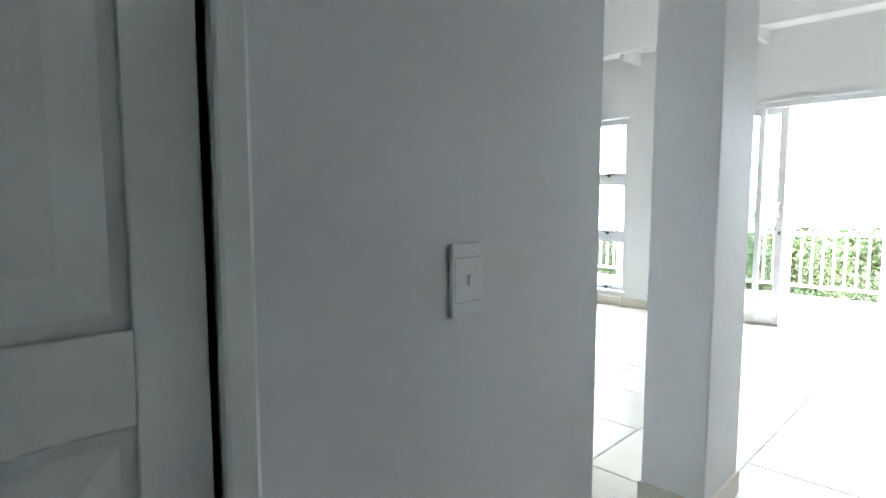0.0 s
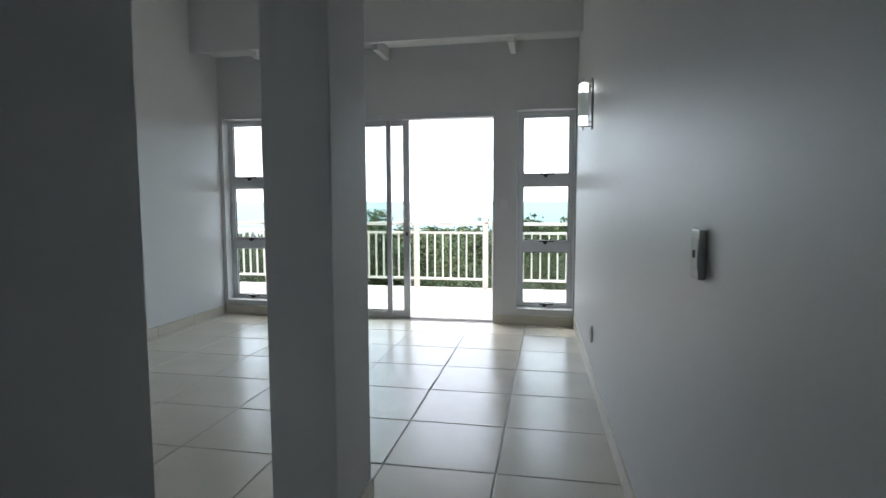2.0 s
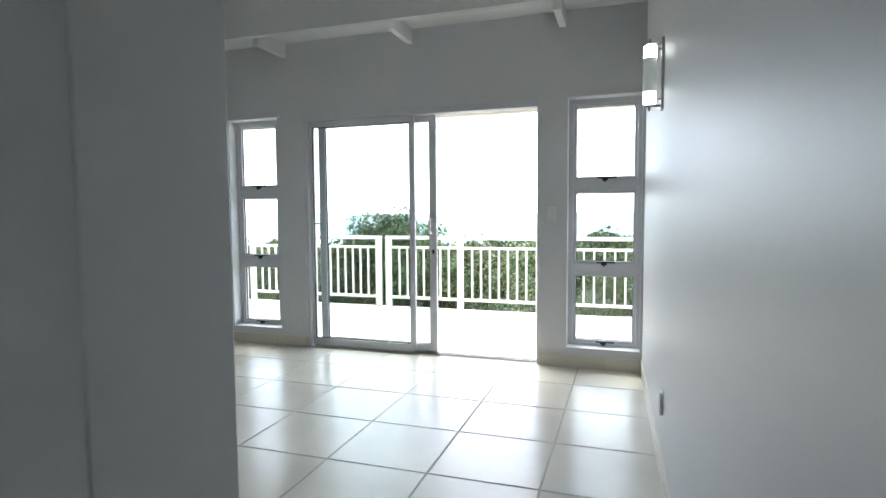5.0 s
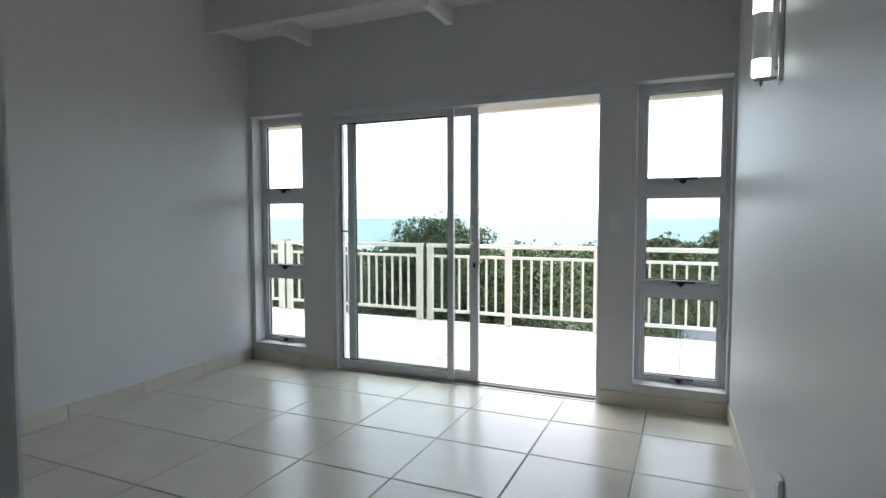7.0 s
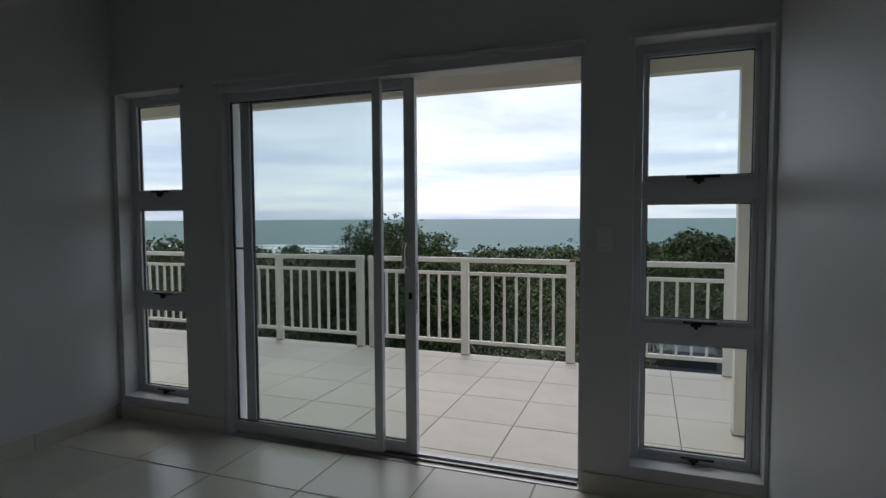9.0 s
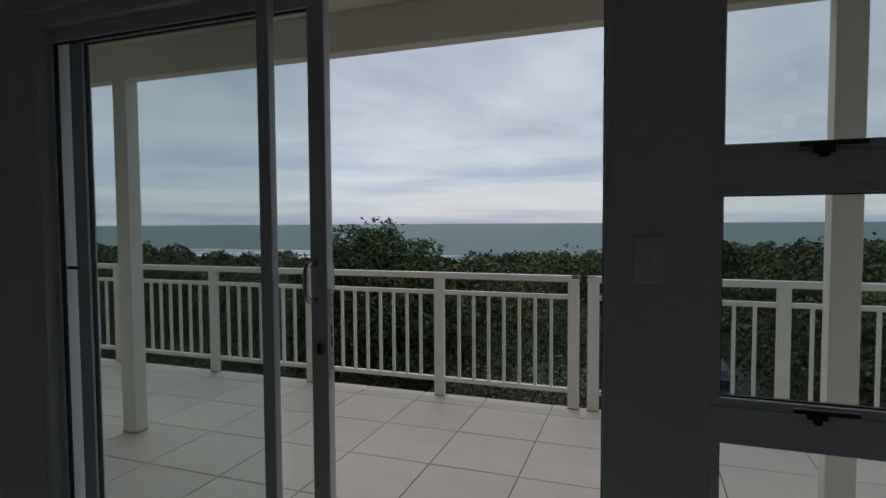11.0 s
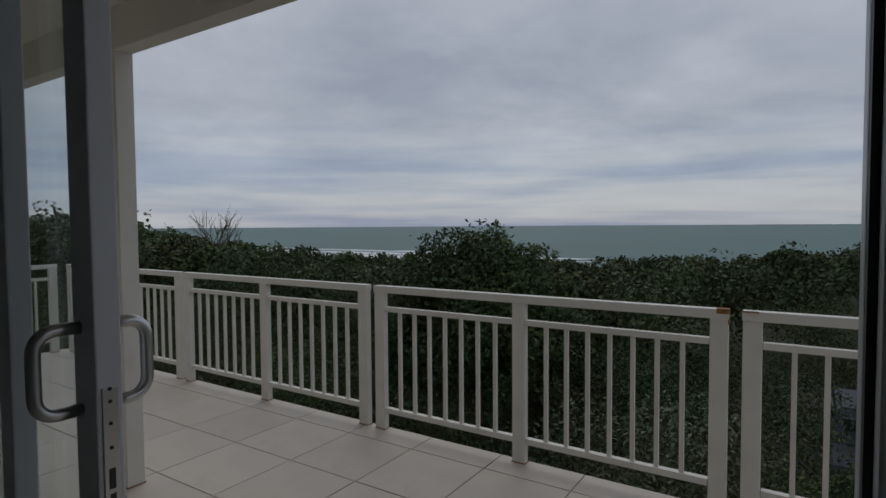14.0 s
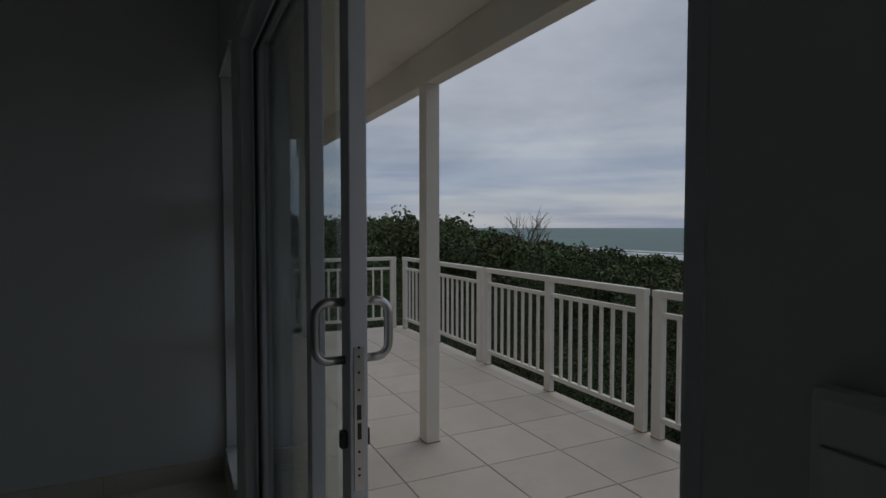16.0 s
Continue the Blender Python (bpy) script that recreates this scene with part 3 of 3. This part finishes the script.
def railing(posts, along_y=None):
    """One welded panel: posts at the given stations, three rails and upright bars. It runs along x at YRAIL, or along y at x = along_y."""
    a, b = posts[0], posts[-1]
    place = (lambda s, z: (s, YRAIL, z)) if along_y is None else (lambda s, z: (along_y, s, z))
    turn = 0 if along_y is None else 90
    t = thing("railing", place(a, DECK_Z), "white painted metal balcony railing panel", "railing", "balcony railing panels")
    inv = Matrix.Translation(t.location).inverted()

    def piece(name, me, s, z):
        ob = new(name, me)
        ob.parent, ob.matrix_parent_inverse = t, inv
        ob.matrix_basis = pose(*place(s, z), 0, 0, turn)
        return ob

    for s in posts:
        piece("post", POST, s, DECK_Z)
        piece("foot", FOOT, s, DECK_Z)
    lo, hi = a - 0.042, b + 0.042
    if along_y is None:
        part("top_rail", box(lo, hi, YRAIL - 0.028, YRAIL + 0.028, RT - 0.046, RT, 0.004), RAIL, t)
    else:
        part("top_rail", box(along_y - 0.028, along_y + 0.028, lo, hi, RT - 0.046, RT, 0.004), RAIL, t)
    for p, q in zip(posts, posts[1:]):
        p, q = p + 0.042, q - 0.042
        for name, z0, z1 in (("middle_rail", R2 - 0.032, R2), ("bottom_rail", R0, R0 + 0.034)):
            bm = box(p, q, YRAIL - 0.019, YRAIL + 0.019, z0, z1, 0.003) if along_y is None else box(along_y - 0.019, along_y + 0.019, p, q, z0, z1, 0.003)
            part(name, bm, RAIL, t)
        n = max(1, round((q - p) / 0.118) - 1)
        for k in range(n):
            piece("baluster", BALUSTER, p + (q - p) * (k + 1) / (n + 1), R0 + 0.032)
    return t


r1 = railing([-2.453, -1.436, -0.412])
railing([-4.640, -3.622, -2.600])
railing([-6.84, -5.815, -4.785])
railing([-0.275, 0.90, 2.03])
railing([0.35, 1.40, 2.45], along_y=-6.97)
part("rust_spot", boxes((-0.422, -0.370, YRAIL - 0.030, YRAIL + 0.02, RT - 0.02, RT + 0.002), (-0.378, -0.3695, YRAIL - 0.022, YRAIL + 0.022, RT - 0.07, RT - 0.01)), RUST, r1, "rust at the joint")
part("rust_spot", box(-0.316, -0.250, YRAIL - 0.031, YRAIL - 0.0275, RT - 0.006, RT + 0.001), RUST, r1)
solid("deck_kerb", box(DX0, DX1, DY_OUT, DY_OUT + 0.05, -0.35, DECK_Z - 0.03), CONCRETE, "dark weathered slab edge", "kerb")

# ---------------------------------------------------------------- ground, sea and plants
GROUND_Z = -3.2


def ground_height(x, y):
    """The slope below the house: level by the wall, then falling to the beach."""
    h = GROUND_Z - 6.2 * np.clip((y - 12) / 120, 0, 1) - 2.0 * np.clip((y - 132) / 30, 0, 1)
    h = h + 1.2 * np.sin(x * 0.045 + 1.0) * np.clip((y - 20) / 40, 0, 1) * np.clip((125 - y) / 40, 0, 1)
    return h


def sheet_mesh(name, xs, ys, zfun, material):
    gx, gy = np.meshgrid(xs, ys)
    gz = zfun(gx, gy)
    nx, ny = len(xs), len(ys)
    co = np.stack([gx, gy, gz], -1).reshape(-1, 3)
    i = (np.arange(ny - 1)[:, None] * nx + np.arange(nx - 1)[None, :]).ravel()
    quads = np.stack([i, i + 1, i + nx + 1, i + nx], -1)
    me = bpy.data.meshes.new(name)
    me.from_pydata(co.tolist(), [], quads.tolist())
    me.materials.append(material)
    return me


gxs = np.concatenate([np.linspace(-4500, -500, 9), np.linspace(-400, 400, 81), np.linspace(500, 4500, 9)])
gys = np.concatenate([np.linspace(-300, -20, 8), np.linspace(-10, 215, 76)])
tagged(new("ground", sheet_mesh("ground", gxs, gys, ground_height, SOIL)), "dark scrub covered slope below the house", "ground", "", "structure")
tagged(new("beach", sheet_mesh("beach", np.linspace(-4500, 4500, 40), np.array([128.0, 140.0, 152.0]), lambda x, y: -9.2 - 0.05 * (y - 128), SAND)), "pale sand beach", "beach", "", "structure")
tagged(new("water", sheet_mesh("water", np.linspace(-4900, 4900, 60), np.concatenate([np.linspace(139, 600, 15), np.linspace(700, 4900, 12)]), lambda x, y: 0 * x - 9.9, SEA)), "grey-green sea reaching the horizon", "sea", "", "structure")
rng = np.random.default_rng(4)


def foam_strips():
    verts, faces = [], []
    for strip in range(230):
        x = rng.uniform(-700, -90) if strip < 70 else rng.uniform(-420, -110)
        y = rng.choice([150, 160, 174, 192], p=[0.4, 0.3, 0.2, 0.1]) + rng.uniform(-3, 3)
        length, depth = rng.uniform(15, 70), rng.uniform(2.0, 7.0)
        n = 10
        base = len(verts)
        for k in range(n + 1):
            s = k / n
            w = depth * math.sin(math.pi * s) ** 0.5 * rng.uniform(0.6, 1.2)
            o = rng.uniform(-1, 1)
            verts += [(x + length * s, y + o - w / 2, -9.86), (x + length * s, y + o, -9.55), (x + length * s, y + o + w / 2, -9.86)]
        for k in range(n):
            a = base + 3 * k
            faces += [(a, a + 3, a + 4, a + 1), (a + 1, a + 4, a + 5, a + 2)]
    me = bpy.data.meshes.new("surf")
    me.from_pydata(verts, [], faces)
    me.materials.append(FOAM)
    return me


tagged(new("surf", foam_strips()), "white foam of waves breaking along the beach", "surf", "", "stuff")


def leaves_mesh(name, centres, normals, size, material, slim=0.42, spread=0.9):
    """Many folded leaves (two quads each) at the given places, facing outwards and turned at random."""
    n = len(centres)
    d = normals + rng.normal(0, spread, (n, 3))
    d /= np.linalg.norm(d, axis=1, keepdims=True) + 1e-9
    s = np.cross(d, rng.normal(0, 1, (n, 3)))
    s /= np.linalg.norm(s, axis=1, keepdims=True) + 1e-9
    u = np.cross(d, s)
    length = (size * rng.uniform(0.65, 1.35, n))[:, None]
    width = length * slim
    tip = centres + s * length
    left = centres + s * length * 0.5 + u * width * 0.5 + d * width * 0.18
    right = centres + s * length * 0.5 - u * width * 0.5 + d * width * 0.18
    co = np.stack([centres, left, tip, right], 1).reshape(-1, 3).astype(np.float32)
    me = bpy.data.meshes.new(name)
    me.vertices.add(4 * n)
    me.vertices.foreach_set("co", co.ravel())
    i = np.arange(n, dtype=np.int32) * 4
    tris = np.stack([i, i + 2, i + 1, i, i + 3, i + 2], 1).ravel().astype(np.int32)
    me.loops.add(len(tris))
    me.loops.foreach_set("vertex_index", tris)
    me.polygons.add(2 * n)
    me.polygons.foreach_set("loop_start", np.arange(2 * n, dtype=np.int32) * 3)
    me.polygons.foreach_set("loop_total", np.full(2 * n, 3, dtype=np.int32))
    me.update(calc_edges=True)
    me.materials.append(material)
    return me


def crown_points(radius, height, count, clumps, inner=0.7):
    """Places of leaves: on the shells of many small clumps which fill an uneven dome."""
    cc = rng.normal(0, 1, (clumps, 3))
    cc /= np.linalg.norm(cc, axis=1, keepdims=True)
    cc[:, 2] = np.abs(cc[:, 2]) * 1.35 - 0.35
    cc *= rng.uniform(0.55, 1.0, (clumps, 1)) ** 0.6
    cc *= np.array([radius, radius, height])
    rad = rng.uniform(0.20, 0.42, clumps) * radius
    k = rng.integers(0, clumps, count)
    d = rng.normal(0, 1, (count, 3))
    d /= np.linalg.norm(d, axis=1, keepdims=True)
    d[:, 2] = d[:, 2] * 0.8 + 0.15
    p = cc[k] + d * (rad[k] * rng.uniform(inner, 1.06, count))[:, None]
    return p, d


def tree(x, y, top, radius, leaves, size, label, material, clumps=70, crown_h=None, group="coastal trees"):
    """A tapered trunk with limbs and a crown of leaves; top is the height of its crown."""
    base = float(ground_height(np.float64(x), np.float64(y))) - 0.05
    ch = crown_h or (top - base) * 0.5
    cz = top - ch - 0.28 * radius
    t = thing("tree", (x, y, base), label, "tree", group)
    bm = bmesh.new()
    tube(bm, [(x, y, base), (x + 0.05, y + 0.04, base + (cz - base) * 0.5), (x - 0.03, y, cz), (x, y, cz + ch * 0.5)], [0.16, 0.12, 0.09, 0.03], 8)
    for k in range(9):
        a = k * 2.4 + rng.uniform(-0.4, 0.4)
        e = Vector((math.cos(a) * radius * 0.75, math.sin(a) * radius * 0.75, ch * rng.uniform(0.0, 0.6)))
        s = Vector((x, y, base + (cz - base) * rng.uniform(0.5, 0.95)))
        tube(bm, [s, s.lerp(Vector((x, y, cz)) + e, 0.5) + Vector((0, 0, 0.15)), Vector((x, y, cz)) + e], [0.06, 0.04, 0.012], 6)
    part("trunk", bm, BARK, t)
    p, d = crown_points(radius, ch, leaves, clumps)
    ob = new("crown", leaves_mesh("crown", p + np.array([x, y, cz]), d, size, material))
    ob.parent, ob.matrix_parent_inverse = t, Matrix.Translation(t.location).inverted()
    return t


# the tall bush that rises over the sea's line, with a few shoots above it
tree(-4.65, 7.7, 1.42, 1.25, 36000, 0.085, "tall dark green coastal bush with glossy leaves", LEAF, 120, 1.9)
tree(-3.75, 7.8, 1.08, 0.85, 12000, 0.085, "dark green coastal bush with glossy leaves", LEAF, 50, 1.6)
tree(-5.45, 7.6, 1.10, 0.85, 12000, 0.085, "dark green coastal bush with glossy leaves", LEAF, 50, 1.6)
# bushes close below the railing
NEAR = [(-9.5, 6.2, -0.3, 1.8), (-7.2, 5.9, -0.5, 1.7), (-4.6, 5.6, -0.35, 1.6), (-1.9, 6.0, 0.05, 1.55), (-0.3, 6.3, -0.55, 1.6), (-2.6, 8.7, -0.1, 1.9),
        (-0.6, 9.6, -0.15, 1.9), (-7.3, 8.6, 0.30, 2.0), (-12.0, 8.0, 0.45, 2.3), (-0.9, 13.2, -0.4, 2.2), (-12.0, 3.6, 0.1, 2.2), (4.4, 7.0, -0.5, 1.9),
        (-10.0, 11.5, 0.45, 2.2), (-3.6, 12.4, -0.2, 2.2), (3.9, 11.5, 0.0, 2.0), (-15.0, 5.5, 0.8, 2.4), (-14.5, 11.0, 0.8, 2.5), (7.0, 9.5, 0.2, 2.4), (-6.6, 13.0, 0.2, 2.2),
        (-9.8, 3.9, -0.9, 1.5), (5.5, 15.5, 0.35, 2.6), (0.9, 19.6, -0.1, 2.2), (0.45, 7.9, -1.45, 0.95)]
for x, y, top, r in NEAR:
    if (x, y) == (-1.9, 6.0):
        tree(x, y, top - 0.05, r, 24000, 0.066, "grey-green leafy coastal bush below the balcony railing", LEAF_PALE, 46, 2.1)
    else:
        tree(x, y, top - 0.15, r, 17000, 0.064, "dense dark green coastal bush below the balcony", LEAF_B if (int(x * 10) % 2) else LEAF, 34, 2.1)
# shoots standing over the crown
for x, y, z0, z1 in ((-4.25, 7.6, 0.95, 1.33), (-5.55, 7.5, 0.75, 1.17), (-3.6, 7.7, 0.65, 0.98)):
    sh = thing("shoot", (x, y, z0), "leafy shoot standing above the bush", "shoot", "bush shoots")
    part("stem", tube(bmesh.new(), [(x, y, z0 - 0.5), (x + 0.02, y, (z0 + z1) / 2), (x + 0.04, y, z1)], [0.014, 0.010, 0.005], 6), BARK, sh)
    n = 70
    h = rng.uniform(0.2, 1.0, n)
    pts = np.stack([x + 0.03 * h + rng.normal(0, 0.075, n), y + rng.normal(0, 0.075, n), z0 + (z1 - z0) * h], -1)
    ob = new("shoot_leaves", leaves_mesh("shoot_leaves", pts, rng.normal(0, 1, (n, 3)), 0.085, LEAF))
    ob.parent, ob.matrix_parent_inverse = sh, Matrix.Translation(sh.location).inverted()


def canopy_top(x, y):
    """Height of the scrub: it falls away towards the sea and stands higher to the west."""
    d = np.hypot(x, y)
    r = -x / np.maximum(y, 1.0)
    s = np.interp(r, [-3.0, -0.6, -0.02, 0.15, 0.4, 0.7, 1.03, 1.3, 1.6, 2.2, 6.0], [-0.036, -0.038, -0.043, -0.060, -0.066, -0.062, -0.053, -0.036, -0.019, 0.004, 0.012])
    return 1.3 + s * d


def scrub(name, crowns, ymin, ymax, leaves, label):
    """Rounded crowns side by side, each a dome of small clumps; leaves grow with distance."""
    pts, nrm, size = [], [], []
    for _ in range(crowns):
        y = ymin + (ymax - ymin) * rng.uniform() ** 1.6
        x = rng.uniform(-1, 1) * (12 + 1.5 * y) - 0.55 * y
        if -1.5 < x < 3.4 and y < 19.5:
            continue
        d = math.hypot(x, y)
        r = rng.uniform(0.8, 1.9) * (1 + d / 110)
        top = float(canopy_top(np.float64(x), np.float64(y))) - 0.08 - 0.001 * d + rng.normal(0, 0.22 + 0.005 * d)
        n = int(leaves * rng.uniform(0.8, 1.2))
        hh = r * rng.uniform(0.8, 1.3)
        p, dd = crown_points(r, hh, n, 17, 0.86)
        pts.append(p + np.array([x, y, top - hh - 0.25 * r])); nrm.append(dd)
        size.append(np.full(n, 0.055 + 0.0042 * d))
    ob = new(name, leaves_mesh(name, np.concatenate(pts), np.concatenate(nrm), np.concatenate(size), LEAF_FAR, 0.8, 0.5))
    return tagged(ob, label, "scrub", "", "stuff")


scrub("near_scrub", 340, 11, 48, 1450, "dense green coastal scrub on the slope")
scrub("far_scrub", 800, 45, 136, 430, "distant dark green coastal scrub above the beach")


def west_scrub():
    """The side of the slope beyond the balcony's end."""
    pts, nrm, size = [], [], []
    for _ in range(420):
        x, y = -16 - 90 * rng.uniform() ** 1.5, rng.uniform(-45, 40)
        if y > 0 and -x / y < 1.9:
            continue
        d = math.hypot(x, y)
        r = rng.uniform(1.2, 2.4) * (1 + d / 90)
        top = 1.2 + 0.020 * d + rng.normal(0, 0.35)
        p, dd = crown_points(r, r * 1.2, 520, 15, 0.86)
        pts.append(p + np.array([x, y, top - r * 1.45])); nrm.append(dd)
        size.append(np.full(520, 0.08 + 0.0045 * d))
    ob = new("west_scrub", leaves_mesh("west_scrub", np.concatenate(pts), np.concatenate(nrm), np.concatenate(size), LEAF_FAR, 0.8, 0.5))
    return tagged(ob, "dark green trees and scrub beside the house", "scrub", "", "stuff")


west_scrub()

# bare dead branches above the scrub
dead = thing("dead_tree", (-24.5, 16.2, -2.5), "bare grey dead shrub above the green scrub", "tree")
bm = bmesh.new()
prng = random.Random(5)


def twig(p, d, length, r, depth):
    q = p + d * length
    tube(bm, [p, p.lerp(q, 0.5) + Vector((prng.uniform(-0.04, 0.04), 0, 0.02)), q], [r, r * 0.8, r * 0.6], 5)
    if depth:
        for _ in range(3):
            twig(p.lerp(q, prng.uniform(0.55, 1.0)), (d + Vector((prng.uniform(-0.7, 0.7), prng.uniform(-0.7, 0.7), prng.uniform(-0.1, 0.5)))).normalized(), length * 0.66, r * 0.6, depth - 1)


for a in range(4):
    twig(Vector((-24.5 + 0.15 * a, 16.2, -2.5)), Vector((prng.uniform(-0.25, 0.25), 0.1, 1)).normalized(), 2.3, 0.05, 3)
part("deadwood", bm, BARK, dead)

# car parked on the drive below
solid("drive", box(-0.6, 3.2, 9.5, 18.5, GROUND_Z - 0.1, GROUND_Z + 0.03), ASPHALT, "dark asphalt drive below the house", "drive")
car = thing("car", (1.1, 11.6, GROUND_Z), "dark blue car parked on the drive", "car")


def car_shell():
    prof = [(-2.0, 0.25), (-2.05, 0.62), (-1.85, 0.85), (-1.0, 0.95), (-0.45, 1.38), (0.75, 1.42), (1.55, 1.02), (1.98, 0.95), (2.05, 0.55), (2.0, 0.25)]
    b = bmesh.new()
    rows = []
    for s in (-1, 1):
        rows.append([b.verts.new((1.1 + s * (0.84 - (0.16 if z > 1.1 else 0.0)), 11.6 + p, GROUND_Z + z)) for p, z in prof])
    n = len(prof)
    for k in range(n):
        b.faces.new((rows[0][k], rows[0][(k + 1) % n], rows[1][(k + 1) % n], rows[1][k]))
    b.faces.new(rows[0][::-1]); b.faces.new(rows[1])
    bmesh.ops.recalc_face_normals(b, faces=b.faces)
    bmesh.ops.bevel(b, geom=list(b.edges), offset=0.05, segments=2, affect="EDGES")
    return b


part("body", car_shell(), CAR_PAINT, car)
part("windscreen", boxes((0.48, 1.72, 10.80, 10.86, GROUND_Z + 1.02, GROUND_Z + 1.30)), CAR_GLASS, car)
part("side_window", boxes((0.33, 0.36, 11.15, 12.7, GROUND_Z + 1.02, GROUND_Z + 1.32)), CAR_GLASS, car)
for sx in (-0.8, 0.8):
    for sy in (-1.25, 1.3):
        b = bmesh.new()
        bmesh.ops.create_cone(b, cap_ends=True, segments=20, radius1=0.31, radius2=0.31, depth=0.2, matrix=pose(1.1 + sx, 11.6 + sy, GROUND_Z + 0.34, 0, 90, 0))
        wheel = part("wheel", b, RUBBER, car)
        b = bmesh.new()
        bmesh.ops.create_cone(b, cap_ends=True, segments=16, radius1=0.19, radius2=0.17, depth=0.22, matrix=pose(1.1 + sx, 11.6 + sy, GROUND_Z + 0.34, 0, 90, 0))
        part("rim", b, STEEL, wheel)

# ---------------------------------------------------------------- floor and deck tiles


def tile_field(parent, xs, ys, z, gap, material, thick=0.012):
    """Bevelled tiles between the joint lines; alike tiles share a mesh."""
    cache = {}
    inv = Matrix.Translation(parent.location).inverted()
    for x0, x1 in zip(xs, xs[1:]):
        for y0, y1 in zip(ys, ys[1:]):
            key = (round(x1 - x0, 3), round(y1 - y0, 3))
            if min(key) < 0.02:
                continue
            if key not in cache:
                cache[key] = mesh_of("tile", tile_shape(key[0] - gap, key[1] - gap, thick), material)
            ob = new("tile", cache[key])
            ob.parent, ob.matrix_parent_inverse = parent, inv
            ob.matrix_basis = pose((x0 + x1) / 2, (y0 + y1) / 2, z + random.uniform(-0.0004, 0.0004), random.uniform(-0.05, 0.05), random.uniform(-0.05, 0.05), 0)


def tile_shape(w, d, t):
    """A slab with a small chamfer round its upper edge."""
    b = bmesh.new()
    c = 0.003
    lo = [b.verts.new((sx * w / 2, sy * d / 2, -t)) for sx, sy in ((-1, -1), (1, -1), (1, 1), (-1, 1))]
    mi = [b.verts.new((sx * w / 2, sy * d / 2, -c * 0.6)) for sx, sy in ((-1, -1), (1, -1), (1, 1), (-1, 1))]
    up = [b.verts.new((sx * (w / 2 - c), sy * (d / 2 - c), 0)) for sx, sy in ((-1, -1), (1, -1), (1, 1), (-1, 1))]
    for k in range(4):
        j = (k + 1) % 4
        b.faces.new((lo[k], lo[j], mi[j], mi[k])); b.faces.new((mi[k], mi[j], up[j], up[k]))
    b.faces.new(up)
    return b


floor = solid("floor", boxes((XL, XS, YB, -0.0, -0.3, -0.003), (XC - 1.1, XS, YEND, YB, -0.3, -0.003)), GROUT, "glossy cream ceramic tile floor", "floor")
fx = [XL] + [0.275 - 0.524 * k for k in range(6, -1, -1)] + [XS]
fy = [YB] + [-0.449 - 0.522 * k for k in range(8, -1, -1)] + [0.0]
tile_field(floor, fx, fy, 0.0, 0.007, TILE)
tile_field(floor, [XC, 0.275, XS], [YEND] + [-0.449 - 0.522 * k for k in range(13, 8, -1)] + [YB], 0.0, 0.007, TILE)

deck = solid("balcony_floor", box(DX0, DX1, TH, DY_OUT, DECK_Z - 0.0118, DECK_Z - 0.004), DECK_GROUT, "beige tiled balcony floor with dark joints", "floor")
dx = [DX0] + [-2.58 + 0.505 * k for k in range(-8, 10)] + [DX1]
dyl = [TH, 0.355, 0.865, 1.375, 1.885, 2.39, DY_OUT]
tile_field(deck, dx, dyl, DECK_Z, 0.0055, DECK)
